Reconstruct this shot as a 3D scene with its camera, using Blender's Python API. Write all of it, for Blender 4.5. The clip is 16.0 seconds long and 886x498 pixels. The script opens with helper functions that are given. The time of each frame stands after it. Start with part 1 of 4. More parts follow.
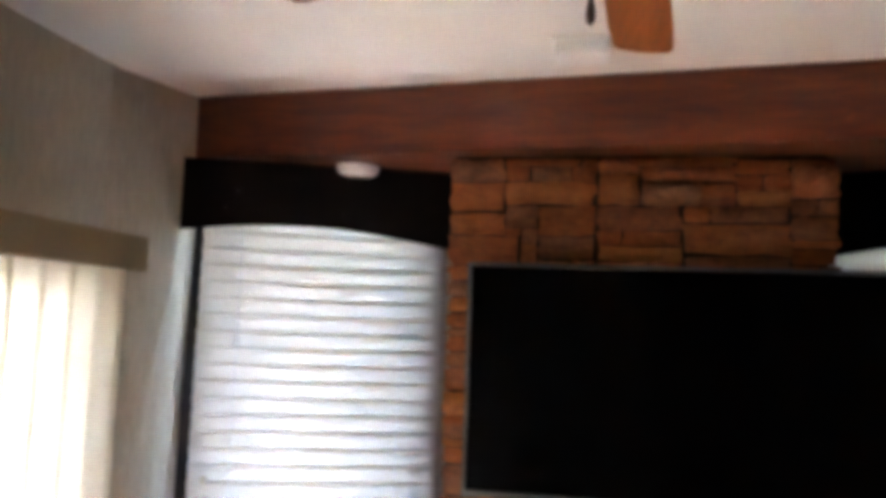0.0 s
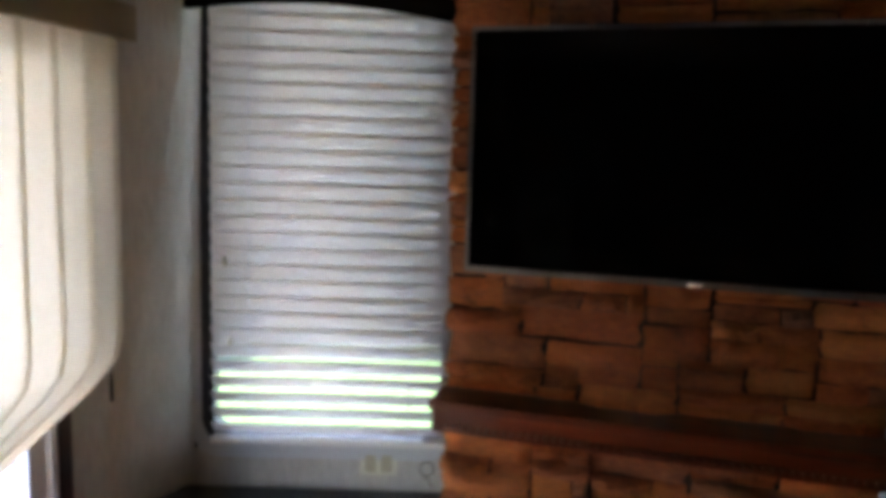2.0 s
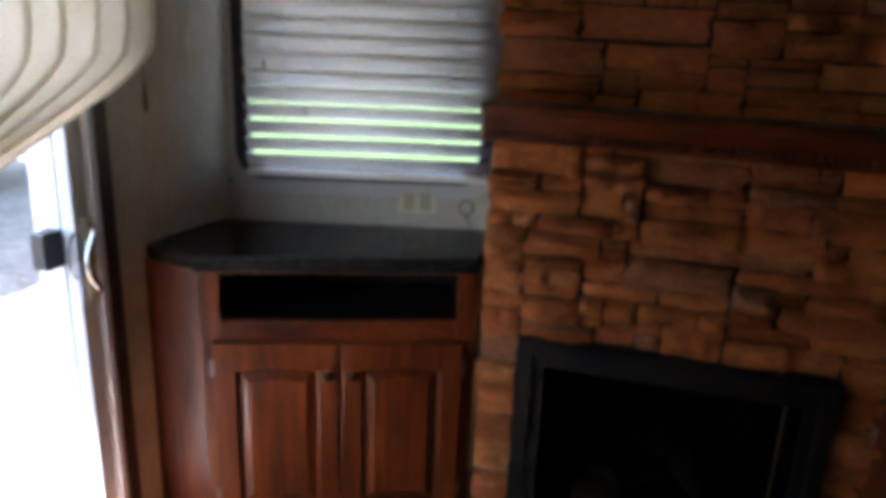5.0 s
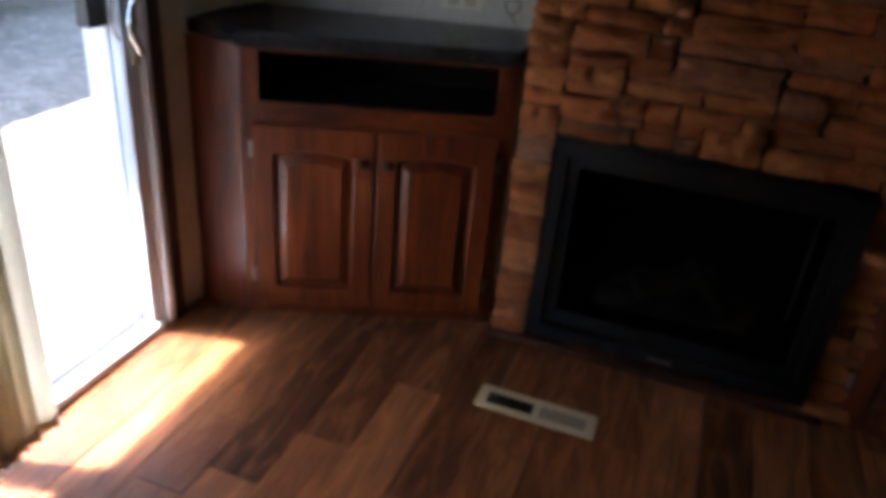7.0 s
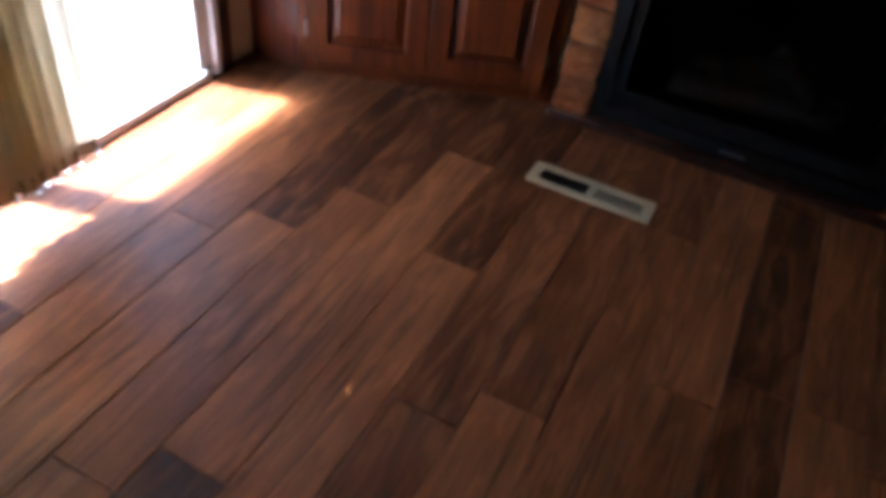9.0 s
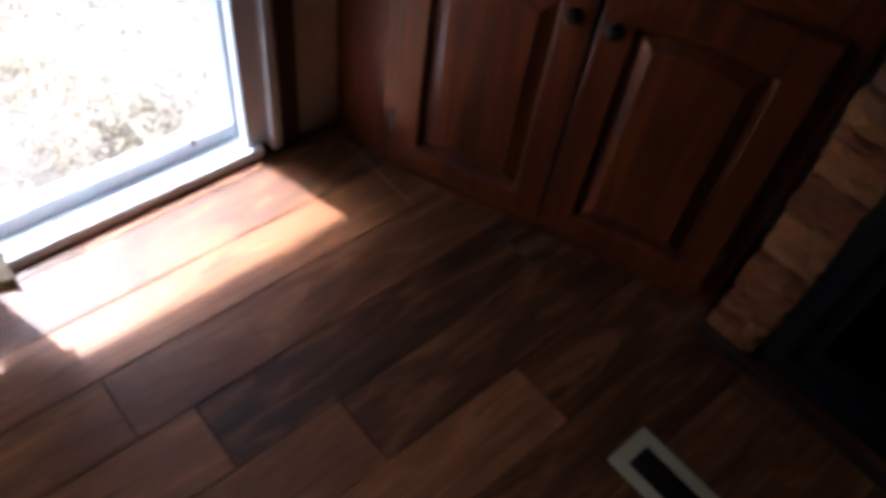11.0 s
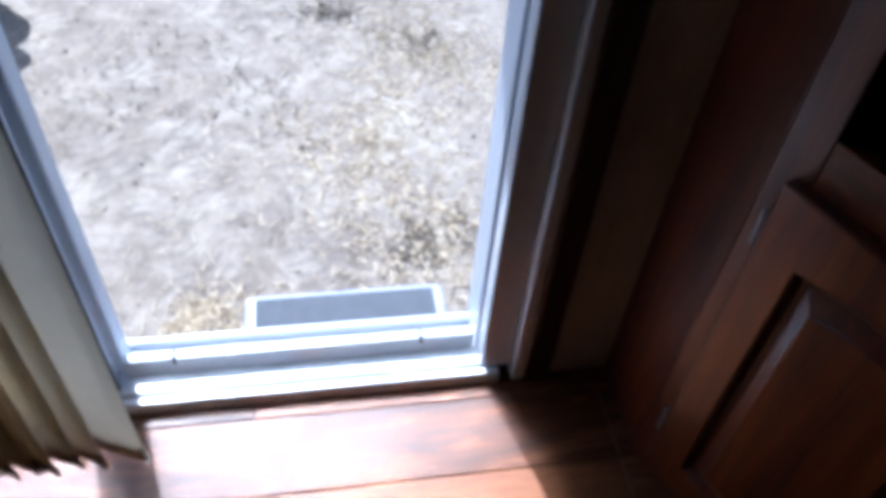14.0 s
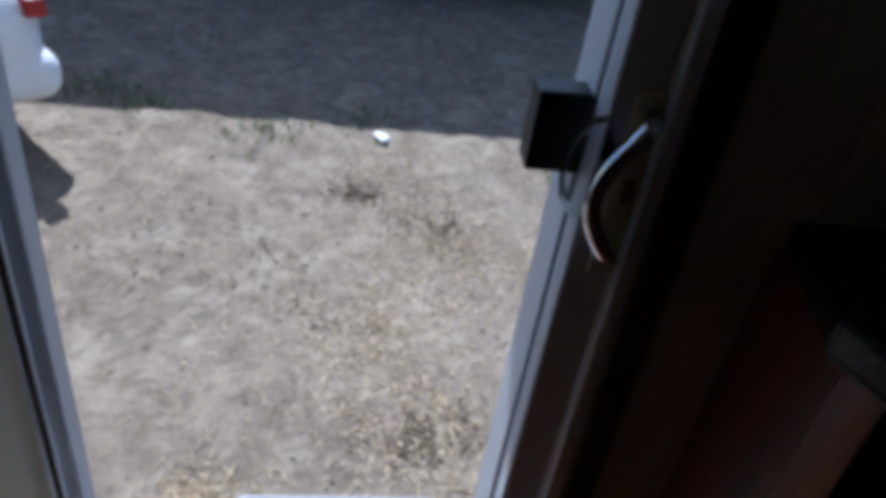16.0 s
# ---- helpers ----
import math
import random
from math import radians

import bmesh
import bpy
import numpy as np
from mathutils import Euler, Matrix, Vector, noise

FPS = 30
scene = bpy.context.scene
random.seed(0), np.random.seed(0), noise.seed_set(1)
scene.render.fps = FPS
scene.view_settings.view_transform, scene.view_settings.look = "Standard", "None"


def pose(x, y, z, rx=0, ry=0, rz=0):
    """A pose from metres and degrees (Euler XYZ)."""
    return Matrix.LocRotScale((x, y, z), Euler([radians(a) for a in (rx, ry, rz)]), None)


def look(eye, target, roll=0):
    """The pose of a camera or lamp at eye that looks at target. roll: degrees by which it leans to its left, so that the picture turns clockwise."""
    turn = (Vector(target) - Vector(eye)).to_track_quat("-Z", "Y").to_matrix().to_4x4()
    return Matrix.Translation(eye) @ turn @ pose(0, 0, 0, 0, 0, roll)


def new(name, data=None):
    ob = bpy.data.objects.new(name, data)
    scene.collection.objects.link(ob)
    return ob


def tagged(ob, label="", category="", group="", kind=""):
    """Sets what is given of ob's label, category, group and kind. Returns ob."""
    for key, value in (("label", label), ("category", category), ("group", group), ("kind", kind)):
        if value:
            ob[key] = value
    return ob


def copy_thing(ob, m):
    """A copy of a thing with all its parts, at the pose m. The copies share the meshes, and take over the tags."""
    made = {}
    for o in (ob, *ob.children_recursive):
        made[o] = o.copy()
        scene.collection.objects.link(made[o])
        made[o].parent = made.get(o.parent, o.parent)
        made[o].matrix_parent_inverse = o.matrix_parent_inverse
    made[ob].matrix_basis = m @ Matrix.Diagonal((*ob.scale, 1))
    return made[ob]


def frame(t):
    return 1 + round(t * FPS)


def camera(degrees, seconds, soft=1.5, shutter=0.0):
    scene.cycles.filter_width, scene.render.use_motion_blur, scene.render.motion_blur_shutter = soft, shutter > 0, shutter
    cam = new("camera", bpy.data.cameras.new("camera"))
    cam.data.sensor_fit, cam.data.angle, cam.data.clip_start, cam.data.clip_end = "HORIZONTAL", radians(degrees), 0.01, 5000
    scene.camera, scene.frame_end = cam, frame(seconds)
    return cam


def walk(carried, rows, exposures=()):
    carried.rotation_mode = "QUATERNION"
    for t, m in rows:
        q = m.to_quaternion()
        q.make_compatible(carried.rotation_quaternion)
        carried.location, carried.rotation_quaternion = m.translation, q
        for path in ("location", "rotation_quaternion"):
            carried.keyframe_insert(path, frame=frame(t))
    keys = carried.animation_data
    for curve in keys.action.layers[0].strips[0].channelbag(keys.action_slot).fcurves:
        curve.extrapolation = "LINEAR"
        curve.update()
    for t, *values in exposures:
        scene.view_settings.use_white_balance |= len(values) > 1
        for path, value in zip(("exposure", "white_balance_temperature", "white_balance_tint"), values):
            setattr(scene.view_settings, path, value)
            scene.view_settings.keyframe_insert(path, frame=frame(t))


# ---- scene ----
cam = camera(60.6, 16.0, soft=5.8)
PATH = [
    (0, (0.058, -0.263, 2.112), (-0.296, 1.697, 2.293), 2.1),
    (0.6, (0.079, -0.143, 2.061), (-0.321, 1.815, 2.12), 2.1),
    (1, (0.159, -0.116, 2.167), (-0.335, 1.817, 2.032), 2.0),
    (1.5, (0.209, -0.121, 2.059), (-0.331, 1.795, 1.862), 1.2),
    (2, (0.256, -0.122, 1.955), (-0.308, 1.78, 1.705), 1.7),
    (2.5, (0.248, -0.108, 1.882), (-0.31, 1.788, 1.574), 3.0),
    (3, (0.215, -0.101, 1.796), (-0.32, 1.792, 1.436), 2.7),
    (3.5, (0.177, -0.098, 1.723), (-0.344, 1.781, 1.276), 2.3),
    (4, (0.153, -0.101, 1.649), (-0.354, 1.76, 1.121), 2.1),
    (4.2, (0.143, -0.106, 1.631), (-0.359, 1.752, 1.087), 2.5),
    (6.3, (0.135, -0.213, 1.397), (-0.462, 1.523, 0.604), 3.2),
    (6.5, (0.139, -0.212, 1.384), (-0.459, 1.502, 0.545), 4.1),
    (7, (0.157, -0.225, 1.362), (-0.379, 1.459, 0.424), 5.5),
    (7.5, (0.203, -0.243, 1.274), (-0.296, 1.412, 0.268), 5.6),
    (8, (0.19, -0.224, 1.246), (-0.254, 1.345, 0.088), 6.5),
    (8.5, (0.186, -0.235, 1.185), (-0.240, 1.241, -0.084), 8.9),
    (8.7, (0.206, -0.243, 1.142), (-0.269, 1.208, -0.137), 8.6),
    (11, (-0.08, 0.727, 1.206), (-0.938, 1.678, -0.331), 9.4),
    (11.5, (-0.205, 0.808, 1.14), (-1.304, 1.726, -0.256), 6.6),
    (12, (-0.355, 0.925, 1.145), (-1.238, 1.94, -0.348), 7.6),
    (12.5, (-0.414, 0.97, 1.108), (-1.23, 1.899, -0.461), 8.5),
    (13, (-0.45, 1.05, 1.095), (-1.479, 1.717, -0.49), 0.7),
    (13.5, (-0.44, 1.03, 1.15), (-1.651, 1.493, -0.367), 0.5),
    (14, (-0.455, 1.045, 1.135), (-1.812, 1.337, -0.307), 5.0),
    (14.6, (-0.436, 1.02, 1.08), (-1.875, 1.165, -0.3), 4.0),
    (15, (-0.436, 1.008, 1.095), (-1.932, 1.136, -0.246), 3.4),
    (15.5, (-0.455, 1.015, 1.195), (-1.99, 1.166, -0.073), 4.2),
    (16, (-0.533, 1.037, 1.289), (-2.153, 1.31, 0.151), 9.0),
]
EXPOSURES = [(t, e, k, t2) for t, e, k, t2 in (
    (0, 5.75, 6000, 16), (0.6, 5.05, 6150, 16), (1.2, 4.85, 6050, 16), (2, 4.6, 6150, 16), (3, 4.2, 6300, 14), (4.2, 3.95, 6250, 14), (6.3, 4.25, 6000, 12), (7, 3.6, 5900, 12), (7.6, 3.8, 5850, 12), (8.7, 4.0, 5550, 12),
    (11, 2.3, 5350, 10), (11.7, 1.8, 5350, 10), (12.5, 1.2, 5500, 8), (13, 1.9, 5400, 10), (13.6, 2.1, 5000, 12), (14.1, 1.4, 4950, 10), (14.6, 0.6, 4850, 12), (15.2, 0.45, 5050, 12), (16, 0.6, 5350, 10))]
walk(cam, [(t, look(eye, target, roll)) for t, eye, target, roll in PATH], EXPOSURES)

# ---- light ----
SUN_EL, SUN_DIR = 57.0, Vector((0.966, 0.26, 0)).normalized()
sun_way = Vector((SUN_DIR.x, SUN_DIR.y, -math.tan(radians(SUN_EL)))).normalized()
sun = new("sun", bpy.data.lights.new("sun", "SUN"))
sun.data.energy, sun.data.angle, sun.data.color = 4.5, radians(0.55), (1.0, 0.97, 0.93)
sun.matrix_world = look((-20, -5, 30), Vector((-20, -5, 30)) + sun_way)
world = bpy.data.worlds.new("sky")
scene.world = world
world.use_nodes = True
wn = world.node_tree.nodes
sky = wn.new("ShaderNodeTexSky")
sky.sky_type, sky.sun_disc = "NISHITA", False
sky.sun_elevation = radians(SUN_EL)
sky.sun_rotation = math.atan2(-SUN_DIR.x, -SUN_DIR.y)
wn["Background"].inputs["Strength"].default_value = 0.12
world.node_tree.links.new(sky.outputs[0], wn["Background"].inputs[0])


# ---- materials ----
class Nodes:
    """A small helper round one material's node tree."""

    def __init__(self, name, rough=0.6, metal=0.0, spec=0.5):
        self.m = bpy.data.materials.new(name)
        self.m.use_nodes = True
        self.t = self.m.node_tree
        self.b = self.t.nodes["Principled BSDF"]
        self.b.inputs["Roughness"].default_value = rough
        self.b.inputs["Metallic"].default_value = metal
        self.b.inputs["Specular IOR Level"].default_value = spec

    def add(self, kind, **values):
        n = self.t.nodes.new(kind)
        for k, v in values.items():
            if k in n.inputs:
                n.inputs[k].default_value = v
        return n

    def link(self, a, b):
        self.t.links.new(a, b)

    def place(self, scale=(1, 1, 1), local=True):
        c = self.add("ShaderNodeTexCoord")
        mp = self.add("ShaderNodeMapping")
        mp.inputs["Scale"].default_value = scale
        self.link(c.outputs["Object"] if local else self.add("ShaderNodeNewGeometry").outputs["Position"], mp.inputs[0])
        return mp.outputs[0]

    def noise(self, at, scale, detail=4, rough=0.6, distort=0.0):
        n = self.add("ShaderNodeTexNoise", Scale=scale, Detail=detail, Roughness=rough, Distortion=distort)
        self.link(at, n.inputs["Vector"])
        return n.outputs["Fac"]

    def ramp(self, fac, *stops):
        r = self.add("ShaderNodeValToRGB")
        e = r.color_ramp.elements
        while len(e) < len(stops):
            e.new(0.5)
        for el, (p, c) in zip(e, stops):
            el.position, el.color = p, (*c, 1)
        self.link(fac, r.inputs[0])
        return r.outputs[0]

    def mix(self, fac, a, b, blend="MIX"):
        n = self.add("ShaderNodeMix")
        n.data_type, n.blend_type = "RGBA", blend
        for s, v in ((0, fac), (6, a), (7, b)):
            if isinstance(v, (int, float)):
                n.inputs[s].default_value = v
            elif isinstance(v, tuple):
                n.inputs[s].default_value = (*v, 1)
            else:
                self.link(v, n.inputs[s])
        return n.outputs[2]

    def colour(self, c):
        if isinstance(c, tuple):
            self.b.inputs["Base Color"].default_value = (*c, 1)
        else:
            self.link(c, self.b.inputs["Base Color"])
        return self

    def bump(self, fac, strength=0.3, dist=0.01):
        n = self.add("ShaderNodeBump", Strength=strength, Distance=dist)
        self.link(fac, n.inputs["Height"])
        self.link(n.outputs[0], self.b.inputs["Normal"])
        return self

    def rough(self, fac, lo, hi):
        n = self.add("ShaderNodeMapRange")
        n.inputs["To Min"].default_value, n.inputs["To Max"].default_value = lo, hi
        self.link(fac, n.inputs[0])
        self.link(n.outputs[0], self.b.inputs["Roughness"])
        return self

    def random(self):
        return self.add("ShaderNodeObjectInfo").outputs["Random"]


def plain(name, c, rough=0.5, metal=0.0, grain=60, amount=0.12, bump=0.05, spec=0.5):
    n = Nodes(name, rough, metal, spec)
    at = n.place(local=False)
    f, g = n.noise(at, grain), n.noise(at, grain / 12, 3)
    dark = tuple(v * (1 - amount) for v in c)
    n.colour(n.mix(0.5, n.ramp(f, (0.35, dark), (0.65, c)), n.ramp(g, (0.3, dark), (0.7, c))))
    n.rough(g, max(rough - 0.08, 0.03), min(rough + 0.08, 1))
    return n.bump(f, bump, 0.002).m


def wood(name, dark, mid, light, axis, rough=0.35, per_piece=0.0, scale=1.0, coat=0.0):
    """Grain that runs along axis 0, 1 or 2."""
    n = Nodes(name, rough)
    s = [22 * scale] * 3
    s[axis] = 1.6 * scale
    at = n.place(tuple(s), local=False)
    if per_piece:
        c = n.add("ShaderNodeVectorMath")
        c.operation = "ADD"
        k = n.add("ShaderNodeMath")
        k.operation = "MULTIPLY"
        n.link(n.random(), k.inputs[0])
        k.inputs[1].default_value = 90
        n.link(at, c.inputs[0])
        n.link(k.outputs[0], c.inputs[1])
        at = c.outputs[0]
    f = n.noise(at, 1.0, 8, 0.65, 1.6)
    big = n.noise(n.place((3, 3, 3), local=False), 1.0, 3)
    fine = n.noise(at, 6.0, 3)
    broad = [7 * scale] * 3
    broad[axis] = 0.9 * scale
    f2 = n.noise(n.place(tuple(broad), local=False), 1.0, 4, 0.6, 0.8)
    f = n.mix(0.4, f, f2)
    col = n.ramp(f, (0.38, dark), (0.5, mid), (0.62, light))
    col = n.mix(0.35, col, n.ramp(big, (0.3, dark), (0.7, light)), "SOFT_LIGHT")
    if per_piece:
        col = n.mix(per_piece, col, n.ramp(n.random(), (0.0, tuple(v * 0.5 for v in dark)), (0.45, mid), (1.0, tuple(v * 1.25 for v in light))))
    n.colour(col)
    n.rough(fine, rough - 0.07, rough + 0.1)
    n.b.inputs["Coat Weight"].default_value = coat
    n.b.inputs["Coat Roughness"].default_value = 0.15
    return n.bump(fine, 0.12, 0.003).m


CHERRY = ((0.026, 0.0036, 0.0007), (0.092, 0.0170, 0.0018), (0.165, 0.036, 0.0040))
M_CHERRY = wood("cherry_upright", *CHERRY, 2, 0.33, coat=0.25)
M_CHERRY_X = wood("cherry_level", *CHERRY, 0, 0.33, coat=0.25)
M_SOFFIT = wood("soffit_wood", (0.075, 0.015, 0.0025), (0.15, 0.033, 0.0045), (0.23, 0.057, 0.0085), 0, 0.42)
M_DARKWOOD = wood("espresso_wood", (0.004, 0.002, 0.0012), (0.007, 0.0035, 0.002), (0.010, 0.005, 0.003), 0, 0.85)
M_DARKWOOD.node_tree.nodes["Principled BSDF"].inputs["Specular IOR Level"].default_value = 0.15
M_TRIM = wood("trim_wood", (0.018, 0.004, 0.0015), (0.038, 0.009, 0.003), (0.065, 0.018, 0.006), 2, 0.4)
M_OAK = wood("oak_blade", (0.16, 0.05, 0.012), (0.30, 0.10, 0.025), (0.40, 0.15, 0.04), 1, 0.35)
M_CEIL = plain("ceiling_paint", (0.80, 0.78, 0.74), 0.7, grain=90, amount=0.04)
M_WHITE = plain("white_vinyl", (0.58, 0.60, 0.64), 0.35, grain=30, amount=0.05)
M_PUCK = plain("white_plastic", (0.85, 0.85, 0.84), 0.3, amount=0.03)
M_BLACK = plain("black_plastic", (0.005, 0.005, 0.0055), 0.4, amount=0.3)
M_RUBBER = plain("black_rubber", (0.004, 0.004, 0.0045), 0.6, amount=0.3)
M_STEEL = plain("black_steel", (0.004, 0.004, 0.0045), 0.5, metal=0.0, amount=0.2, spec=0.3)
M_SILVER = plain("silver_bezel", (0.18, 0.18, 0.19), 0.35, metal=0.8, amount=0.08)
M_BRONZE = plain("dark_bronze", (0.03, 0.02, 0.015), 0.35, metal=0.8)
M_CHROME = plain("polished_chrome", (0.75, 0.76, 0.78), 0.16, metal=1.0, amount=0.05, bump=0.01)
M_HINGE = plain("hinge_metal", (0.25, 0.25, 0.28), 0.35, metal=0.9)
M_ALMOND = plain("almond_plastic", (0.55, 0.50, 0.33), 0.45, amount=0.06)
M_CREAM = plain("cream_metal", (0.40, 0.33, 0.20), 0.4, amount=0.12)
M_LINING = plain("fire_lining", (0.016, 0.015, 0.0145), 0.9, grain=30, amount=0.4, bump=0.3)
M_LOG = plain("ceramic_log", (0.09, 0.065, 0.05), 0.9, grain=25, amount=0.6, bump=0.4)
M_BRASS = plain("brass", (0.35, 0.22, 0.08), 0.3, metal=0.9)
M_CHAIN = plain("chain_metal", (0.30, 0.26, 0.2), 0.35, metal=0.9)
M_CARPAINT = plain("white_car_paint", (0.75, 0.77, 0.8), 0.18, amount=0.03)
M_REDLENS = plain("red_lens", (0.35, 0.01, 0.015), 0.2, amount=0.2)
M_STEP = plain("grey_step", (0.34, 0.36, 0.40), 0.5, grain=200, amount=0.3, bump=0.3)
M_STEPDARK = plain("step_grip", (0.07, 0.075, 0.085), 0.8, grain=300, amount=0.5, bump=0.5)
M_PAPER = plain("litter_paper", (0.8, 0.8, 0.78), 0.8)
M_SIDING = plain("trailer_siding", (0.55, 0.54, 0.50), 0.4, amount=0.08)
M_SLATSHELL = plain("blind_slat", (0.66, 0.60, 0.53), 0.45, amount=0.05)
M_TRIMRING = plain("pale_trim", (0.45, 0.43, 0.40), 0.5, amount=0.06)
M_CORD = plain("cord", (0.75, 0.78, 0.85), 0.7)


def _wallpaper():
    n = Nodes("wallpaper", 0.75)
    at = n.place((60, 60, 14), local=False)
    f = n.noise(at, 1.0, 5, 0.7)
    g = n.noise(n.place((4, 4, 3), local=False), 1.0, 4)
    col = n.mix(0.5, n.ramp(f, (0.35, (0.33, 0.285, 0.215)), (0.65, (0.50, 0.44, 0.345))), n.ramp(g, (0.3, (0.36, 0.31, 0.235)), (0.7, (0.48, 0.425, 0.335))))
    return n.colour(col).bump(f, 0.25, 0.003).m


def _granite():
    n = Nodes("dark_laminate", 0.22)
    at = n.place(local=False)
    a, b = n.noise(at, 140, 4), n.noise(at, 30, 4)
    col = n.mix(0.5, n.ramp(a, (0.4, (0.005, 0.0045, 0.004)), (0.7, (0.028, 0.024, 0.02))), n.ramp(b, (0.4, (0.006, 0.005, 0.0045)), (0.7, (0.018, 0.016, 0.014))))
    return n.colour(col).rough(a, 0.15, 0.35).m


def _stone():
    n = Nodes("ledge_stone", 0.85, spec=0.3)
    at = n.place(local=False)
    r = n.random()
    big, mid, fine = n.noise(at, 11, 5, 0.7), n.noise(n.place((26, 26, 75), local=False), 1.0, 6, 0.7, 1.0), n.noise(at, 130, 4)
    base = n.ramp(r, (0.0, (0.13, 0.038, 0.012)), (0.18, (0.46, 0.158, 0.042)), (0.36, (0.56, 0.225, 0.064)), (0.5, (0.28, 0.086, 0.023)), (0.64, (0.64, 0.315, 0.11)), (0.78, (0.40, 0.130, 0.036)), (0.90, (0.19, 0.15, 0.115)), (1.0, (0.30, 0.19, 0.115)))
    col = n.mix(0.5, base, n.ramp(mid, (0.25, (0.055, 0.020, 0.009)), (0.46, (0.36, 0.12, 0.032)), (0.60, (0.57, 0.215, 0.058)), (0.75, (0.72, 0.36, 0.125))))
    col = n.mix(n.ramp(big, (0.54, (0, 0, 0)), (0.76, (0.75, 0.75, 0.75))), col, (0.045, 0.019, 0.009))
    col = n.mix(0.4, col, n.ramp(fine, (0.3, (0.1, 0.05, 0.025)), (0.7, (0.34, 0.17, 0.075))), "SOFT_LIGHT")
    h = n.mix(0.35, mid, fine)
    return n.colour(col).bump(h, 1.0, 0.03).m


def _mortar():
    n = Nodes("stone_backing", 0.95)
    f = n.noise(n.place(local=False), 50, 5)
    return n.colour(n.ramp(f, (0.3, (0.012, 0.007, 0.004)), (0.7, (0.04, 0.02, 0.011)))).bump(f, 0.8, 0.01).m


def _vane():
    n = Nodes("vane_fabric", 0.85, spec=0.2)
    f = n.noise(n.place((25, 25, 60), local=False), 1.0, 5, 0.7, 0.6)
    g = n.noise(n.place((7, 7, 5), local=False), 1.0, 4)
    col = n.mix(0.5, n.ramp(f, (0.3, (0.42, 0.33, 0.18)), (0.7, (0.60, 0.52, 0.36))), n.ramp(g, (0.3, (0.46, 0.38, 0.23)), (0.7, (0.60, 0.52, 0.36))))
    n.colour(col).bump(f, 0.4, 0.002)
    tr = n.add("ShaderNodeBsdfTranslucent")
    n.link(n.mix(0.7, col, (0.97, 0.92, 0.82)), tr.inputs[0])
    mx = n.add("ShaderNodeMixShader")
    mx.inputs[0].default_value = 0.68
    n.link(n.b.outputs[0], mx.inputs[1])
    n.link(tr.outputs[0], mx.inputs[2])
    n.link(mx.outputs[0], n.t.nodes["Material Output"].inputs[0])
    return n.m


def _slat():
    n = Nodes("blind_slat_pvc", 0.4)
    g = n.noise(n.place((3, 3, 40), local=False), 1.0, 3)
    col = n.ramp(g, (0.3, (0.70, 0.65, 0.60)), (0.7, (0.78, 0.75, 0.71)))
    n.colour(col)
    tr = n.add("ShaderNodeBsdfTranslucent")
    tr.inputs[0].default_value = (0.74, 0.69, 0.64, 1)
    mx = n.add("ShaderNodeMixShader")
    mx.inputs[0].default_value = 0.34
    n.link(n.b.outputs[0], mx.inputs[1])
    n.link(tr.outputs[0], mx.inputs[2])
    n.link(mx.outputs[0], n.t.nodes["Material Output"].inputs[0])
    return n.m


def _plank():
    """Printed hickory planks: each its own tone, with blotches and dark streaks along y."""
    n = Nodes("floor_plank", 0.48, spec=0.2)
    r = n.random()
    k = n.add("ShaderNodeMath")
    k.operation = "MULTIPLY"
    k.inputs[1].default_value = 57
    n.link(r, k.inputs[0])

    def shifted(scale):
        v = n.add("ShaderNodeVectorMath")
        v.operation = "ADD"
        n.link(n.place(scale, local=False), v.inputs[0])
        n.link(k.outputs[0], v.inputs[1])
        return v.outputs[0]

    blotch = n.noise(shifted((16, 3.0, 16)), 1.0, 6, 0.65, 1.6)
    streak = n.noise(shifted((60, 2.0, 60)), 1.0, 6, 0.7, 1.0)
    wisp = n.noise(shifted((28, 5.0, 28)), 1.0, 5, 0.7, 2.5)
    fine = n.noise(shifted((180, 9, 180)), 1.0, 4)
    base = n.ramp(r, (0.0, (0.020, 0.0058, 0.0018)), (0.25, (0.060, 0.018, 0.0055)), (0.6, (0.17, 0.058, 0.019)), (1.0, (0.29, 0.108, 0.038)))
    col = n.mix(0.38, base, n.ramp(blotch, (0.36, (0.018, 0.0052, 0.0018)), (0.5, (0.12, 0.039, 0.0125)), (0.62, (0.31, 0.12, 0.043))))
    col = n.mix(n.ramp(streak, (0.53, (0, 0, 0)), (0.66, (0.7, 0.7, 0.7))), col, (0.018, 0.0055, 0.002))
    col = n.mix(n.ramp(wisp, (0.58, (0, 0, 0)), (0.72, (0.4, 0.4, 0.4))), col, (0.020, 0.007, 0.003))
    col = n.mix(0.35, col, n.ramp(fine, (0.3, (0.2, 0.2, 0.2)), (0.7, (0.8, 0.77, 0.75))), "SOFT_LIGHT")
    return n.colour(col).rough(fine, 0.38, 0.58).bump(fine, 0.15, 0.002).m


def _glass(name, tint=(1, 1, 1), rough=0.0):
    n = Nodes(name, rough)
    n.b.inputs["Transmission Weight"].default_value = 1.0
    n.b.inputs["IOR"].default_value = 1.1
    n.b.inputs["Base Color"].default_value = (*tint, 1)
    return n.m


def _screen():
    n = Nodes("black_screen", 0.1, spec=0.22)
    f = n.noise(n.place(local=False), 12, 3)
    return n.colour((0.0008, 0.0008, 0.0009)).rough(f, 0.08, 0.13).m


